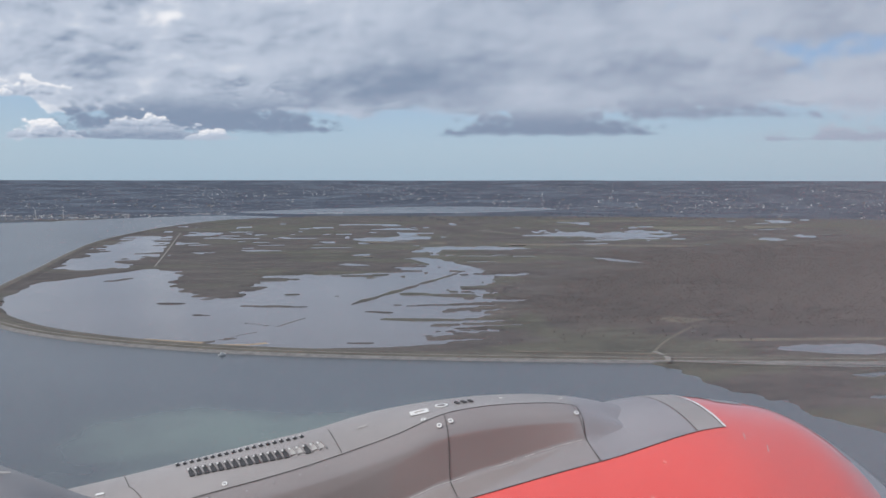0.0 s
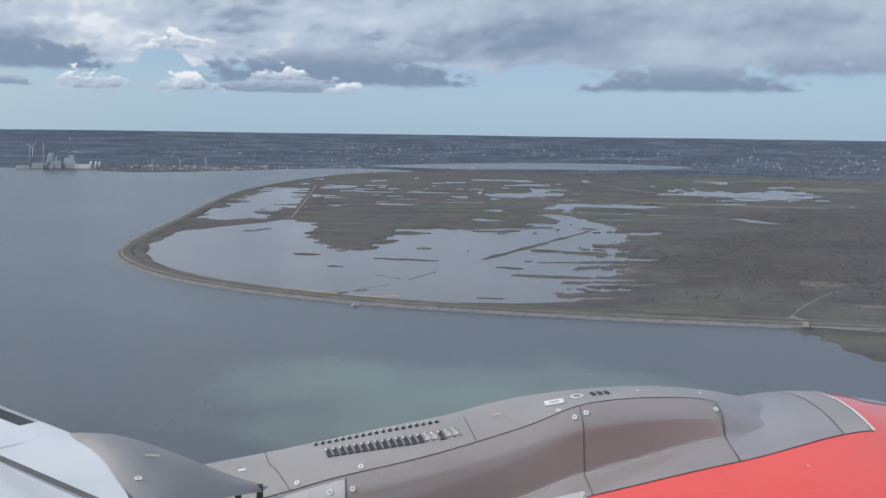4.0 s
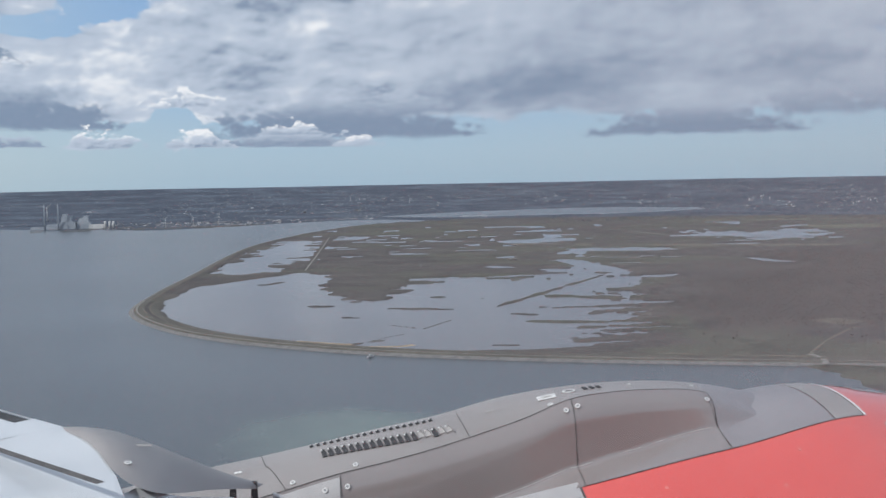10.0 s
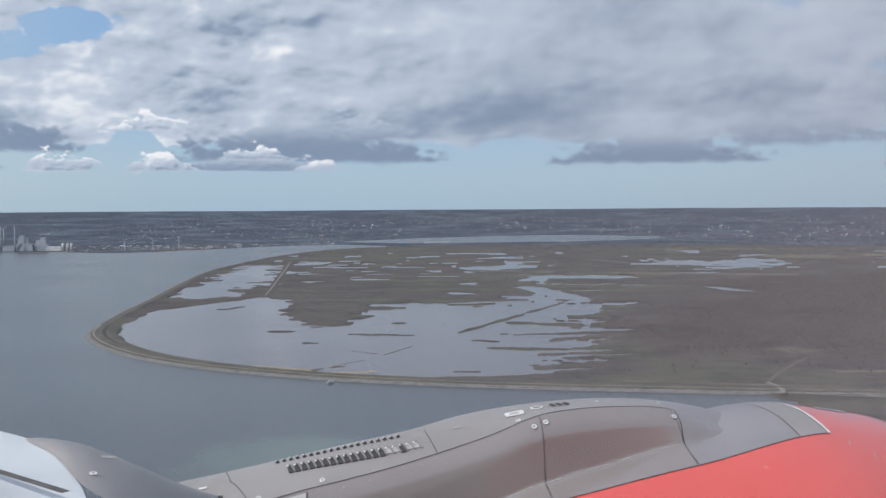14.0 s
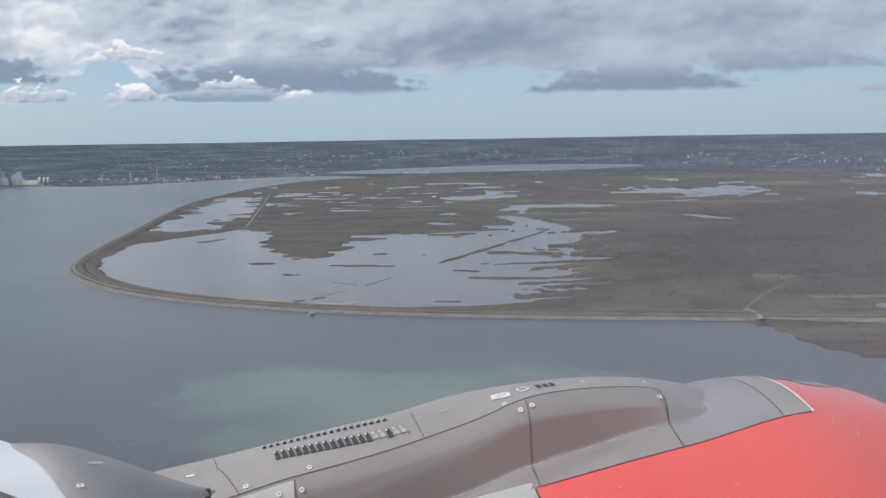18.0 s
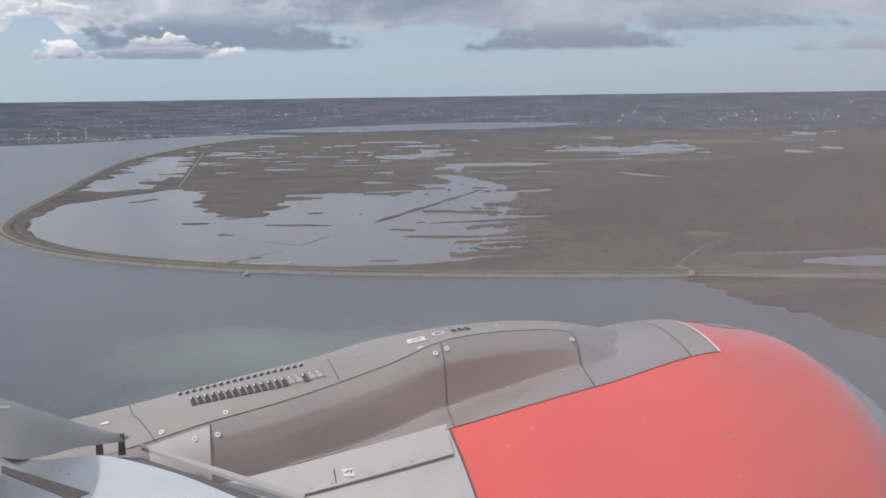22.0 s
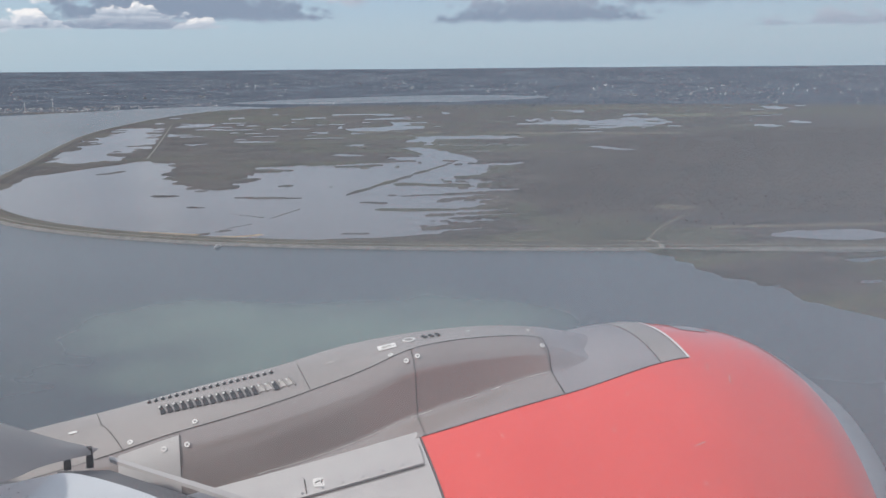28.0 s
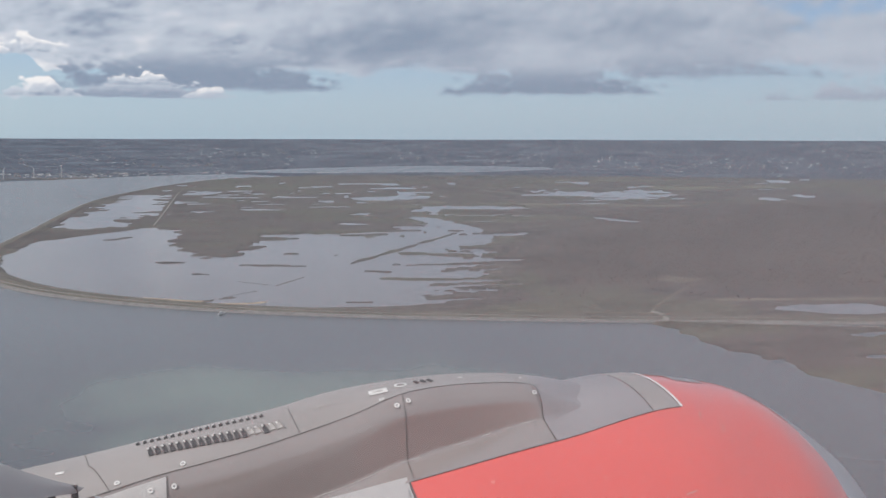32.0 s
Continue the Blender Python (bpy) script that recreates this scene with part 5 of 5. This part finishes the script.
rs = random.Random(4)
spots = []
for a0, a1, r0, r1, kinds, n in ((-9.0, 3.5, 24.9, 26.8, (3, 5, 4, 4, 7), 40), (1.5, 9.0, 37, 42, (6, 0, 6, 1, 5), 26), (9.0, 20.0, 34.5, 41, (1, 2, 5, 7), 44), (-7.0, 9.0, 33, 39, (1, 5, 4, 7, 2), 36),
                                 (20.0, 38.0, 31.5, 40, (0, 1, 2, 5, 6), 84), (24.0, 38.0, 40, 47, (0, 1, 2, 4), 34), (-27.0, -9.0, 33, 42, (3, 4, 7), 16), (30.0, 38.0, 26, 30, (1, 2, 1, 4), 12)):
    for _ in range(n):
        a, r = radians(rs.uniform(a0, a1)), rs.uniform(r0, r1)
        spots.append((r * math.sin(a), r * math.cos(a), rs.choice(kinds), rs.uniform(-40, 40), rs.uniform(0.20, 0.38)))
xs, ys = np.array([s[0] for s in spots]), np.array([s[1] for s in spots])
zs = height(xs, ys) * EYE
for (x, y, k, turn, size), z in zip(spots, zs):
    if z > 0.2:
        m = Matrix.Translation((x * EYE, y * EYE, z)) @ Euler((0, 0, radians(turn))).to_matrix().to_4x4() @ Matrix.Diagonal((size, size, size, 1))
        tagged(copy_thing(KINDS[k], m), group="buildings of the far town")
for k, ob in enumerate(KINDS):
    a = radians(6 + 2.3 * k)
    ob.scale = (0.32, 0.32, 0.32)
    ob.location = (41 * math.sin(a) * EYE, 41 * math.cos(a) * EYE, ground_z(41 * math.sin(a), 41 * math.cos(a)))
    tagged(ob, group="buildings of the far town")



def far_houses(n, seed):
    """The small pale houses and sheds of the far towns, one mesh."""
    q = np.random.RandomState(seed)
    a = np.where(q.rand(n) < 0.75, q.uniform(0, 39, n), q.uniform(-27, 0, n))
    r = 27 + 22 * q.rand(n) ** 0.8
    shore = np.arange(n) < n // 12
    a, r = np.radians(np.where(shore, q.uniform(-13, 3, n), a)), np.where(shore, q.uniform(24.4, 27.5, n), r)
    x, y = r * np.sin(a), r * np.cos(a)
    z = height(x, y)
    ok = (z > 0.002) & ((fbm(x * 0.35, y * 0.16, 3, 77) > 0.50) | shore)
    shapes = []
    for px, py, pz in zip(x[ok] * EYE, y[ok] * EYE, z[ok] * EYE):
        w, d, h, t = 1.4 + 5.0 * q.rand() ** 2.5, q.uniform(1.5, 3), q.uniform(0.5, 1.2), q.uniform(-0.3, 0.3)
        if math.hypot(px, py) < 27.5 * EYE:
            w, h = w * 1.9, h * 0.7
        c, s = math.cos(t), math.sin(t)
        wall, roof = prism(w, d, h, q.uniform(0.3, 1.0))
        v, f = join(wall, roof)
        shapes.append(([(px + c * i - s * j, py + s * i + c * j, pz + k) for i, j, k in v], f))
    return join(*shapes)


def house_material():
    """White, grey, brick or dark, house by house."""
    mat = bpy.data.materials.new("house_walls")
    mat.use_nodes = True
    n = Nodes(mat.node_tree)
    rnd = n.add("ShaderNodeNewGeometry").outputs["Random Per Island"]
    col = n.mix(n.step(rnd, 0.2, 0.5), (0.10, 0.10, 0.11), (0.24, 0.235, 0.24))
    col = n.mix(n.step(rnd, 0.84, 1.0), col, (0.66, 0.66, 0.65))
    b = n.add("ShaderNodeBsdfPrincipled")
    n.put(b.inputs["Base Color"], col)
    b.inputs["Roughness"].default_value = 0.8
    n.put(n.add("ShaderNodeOutputMaterial").inputs[0], b.outputs[0])
    return mat


tagged(part("far_houses", far_houses(5200, 31), house_material()), "small white and grey houses of the far towns", "houses", kind="stuff")

# power station on the far shore
PSX, PSY = -5.55 + DX, 24.75
ps = tagged(new("power_station"), "pale power station with two tall chimneys and stepped boiler houses", "power station")
ps.location = (PSX * EYE, PSY * EYE, 0.8)
for x, y in ((-26.0, 4.0), (0.5, 0.0)):
    ch = part("chimney", tube([(x, y, -1, 1.5), (x, y, 20, 1.15), (x, y, 50, 0.85)], 16), M_CONC, ps, "tall pale concrete chimney", True)
    part("rim", tube([(x, y, 48.8, 1.05), (x, y, 50.4, 1.0)], 16), M_ROOF, ch)
part("turbine_hall", box(-24, 2, -1, 18, 22, 9, 1.5), M_CONC, ps)
part("boiler_house", join(box(2, 4, -1, 32, 26, 14, 0.8), box(4, 8, 14, 24, 24, 25, 1.0), box(6, 10, 25, 16, 20, 29.5, 0.6)), M_CONC, ps, "stepped pale boiler house")
part("boiler_house", join(box(32.2, 8, -1, 60, 28, 13, 0.8), box(36, 10, 13, 55, 26, 20, 1.0), box(44, 12, 20, 54, 24, 25, 0.8)), M_CONC, ps, "stepped pale boiler house")
part("conveyor_hall", box(56, 6, -1, 84, 18, 8, 1.0), M_BLDG, ps)
part("low_hall", box(-52, 0, -1, -26, 10, 5, 0.4), M_CONC, ps)
for x in (88.0, 97.0, 104.0):
    part("silo", tube([(x, 4, -1, 2.6), (x, 4, 13, 2.6), (x, 4, 14.5, 0.6)], 14), M_BLDG, ps, "", True)
jetty = tagged(new("jetty"), "low concrete jetty with a dolphin in front of the power station", "jetty")
jetty.location = ((PSX + 0.15) * EYE, (PSY - 1.05) * EYE, 0)
part("deck", box(10, 0, 0.3, 66, 4, 1.3), M_STONE, jetty)
for i in range(7):
    part("pile", box(12 + 8.4 * i, 1, -2, 13 + 8.4 * i, 2.5, 0.4), M_STONE, jetty)
part("breakwater", box(-44, -2, -0.5, -22, 3, 1.2, 0.6), M_STONE, jetty)


def turbine(x, y, hub, blade, turn):
    """A wind turbine at rest."""
    ob = tagged(new("wind_turbine"), "white three-bladed wind turbine standing still", "wind turbine", "turbines along the shore")
    ob.location = (x * EYE, y * EYE, max(ground_z(x, y), 0.0))
    part("tower", tube([(0, 0, -2, 0.05 * hub), (0, 0, hub, 0.026 * hub)], 12), M_BLDG, ob, "", True)
    nace = part("nacelle", box(-0.03 * hub, -0.10 * hub, hub - 0.01 * hub, 0.03 * hub, 0.05 * hub, hub + 0.06 * hub, 0.006 * hub), M_BLDG, ob)
    for k in range(3):
        b = part("blade", join(box(-0.035 * blade, -0.02 * blade, 0.0, 0.035 * blade, 0.0, blade, 0.009 * blade)), M_BLDG, nace)
        b.matrix_local = Matrix.Translation((0, -0.11 * hub, hub + 0.02 * hub)) @ Euler((0, radians(turn + 120 * k), 0)).to_matrix().to_4x4()
    return ob


for x, y, hub, blade, turn in ((-10.41, 28.4, 30, 15, 20), (-9.37, 28.2, 28, 14, 65), (-7.90, 26.6, 27, 13, 10), (-3.15, 24.1, 17, 9, 40), (-2.62, 24.7, 17, 9, 85), (-2.09, 25.1, 17, 9, 15), (-7.0, 30.0, 32, 14, 50)):
    turbine(x + DX, y, hub, blade, turn)

# bridge between the inlet and the far lake
bridge = tagged(new("bridge"), "low white road bridge on several piers", "bridge")
bridge.location = (3.97 * EYE, 26.25 * EYE, 0)
part("deck", box(-27, -2, 3.0, 27, 2, 4.0), M_BLDG, bridge)
for i in range(7):
    part("pier", box(-24.5 + 8 * i, -1.8, -1, -22.8 + 8 * i, 1.8, 3.2), M_CONC, bridge)

# small boat off the dyke
boat = tagged(new("motor_boat"), "small white motor boat lying off the dyke", "boat")
boat.matrix_basis = pose(0.31 * EYE, 6.02 * EYE, 0.0, 0, 0, 25)
part("hull", ([(-1.9, -0.6, 0.7), (1.0, -0.7, 0.75), (2.3, 0, 0.9), (1.0, 0.7, 0.75), (-1.9, 0.6, 0.7), (-1.7, -0.4, -0.2), (1.2, -0.3, -0.2), (1.2, 0.3, -0.2), (-1.7, 0.4, -0.2)],
              [(0, 1, 2, 3, 4), (0, 5, 6, 1), (1, 6, 2), (2, 6, 7), (2, 7, 3), (3, 7, 8, 4), (4, 8, 5, 0), (5, 8, 7, 6)]), M_BLDG, boat)
part("cabin", box(-0.9, -0.45, 0.7, 0.6, 0.45, 1.6, 0.12), M_BLDG, boat)
# sheds and farm buildings in the marsh and wood
for x, y, k, turn, size in ((5.1, 6.55, 7, 30, 0.9), (5.35, 6.7, 4, 20, 0.5), (4.3, 7.0, 7, -20, 0.8), (1.2, 12.0, 7, 0, 0.7), (6.3, 8.3, 7, 15, 0.9), (3.2, 6.1, 7, 5, 0.6)):
    m = Matrix.Translation((x * EYE, y * EYE, max(ground_z(x, y), 0.6))) @ Euler((0, 0, radians(turn))).to_matrix().to_4x4() @ Matrix.Diagonal((size, size, size, 1))
    tagged(copy_thing(KINDS[k], m), group="huts in the marsh")
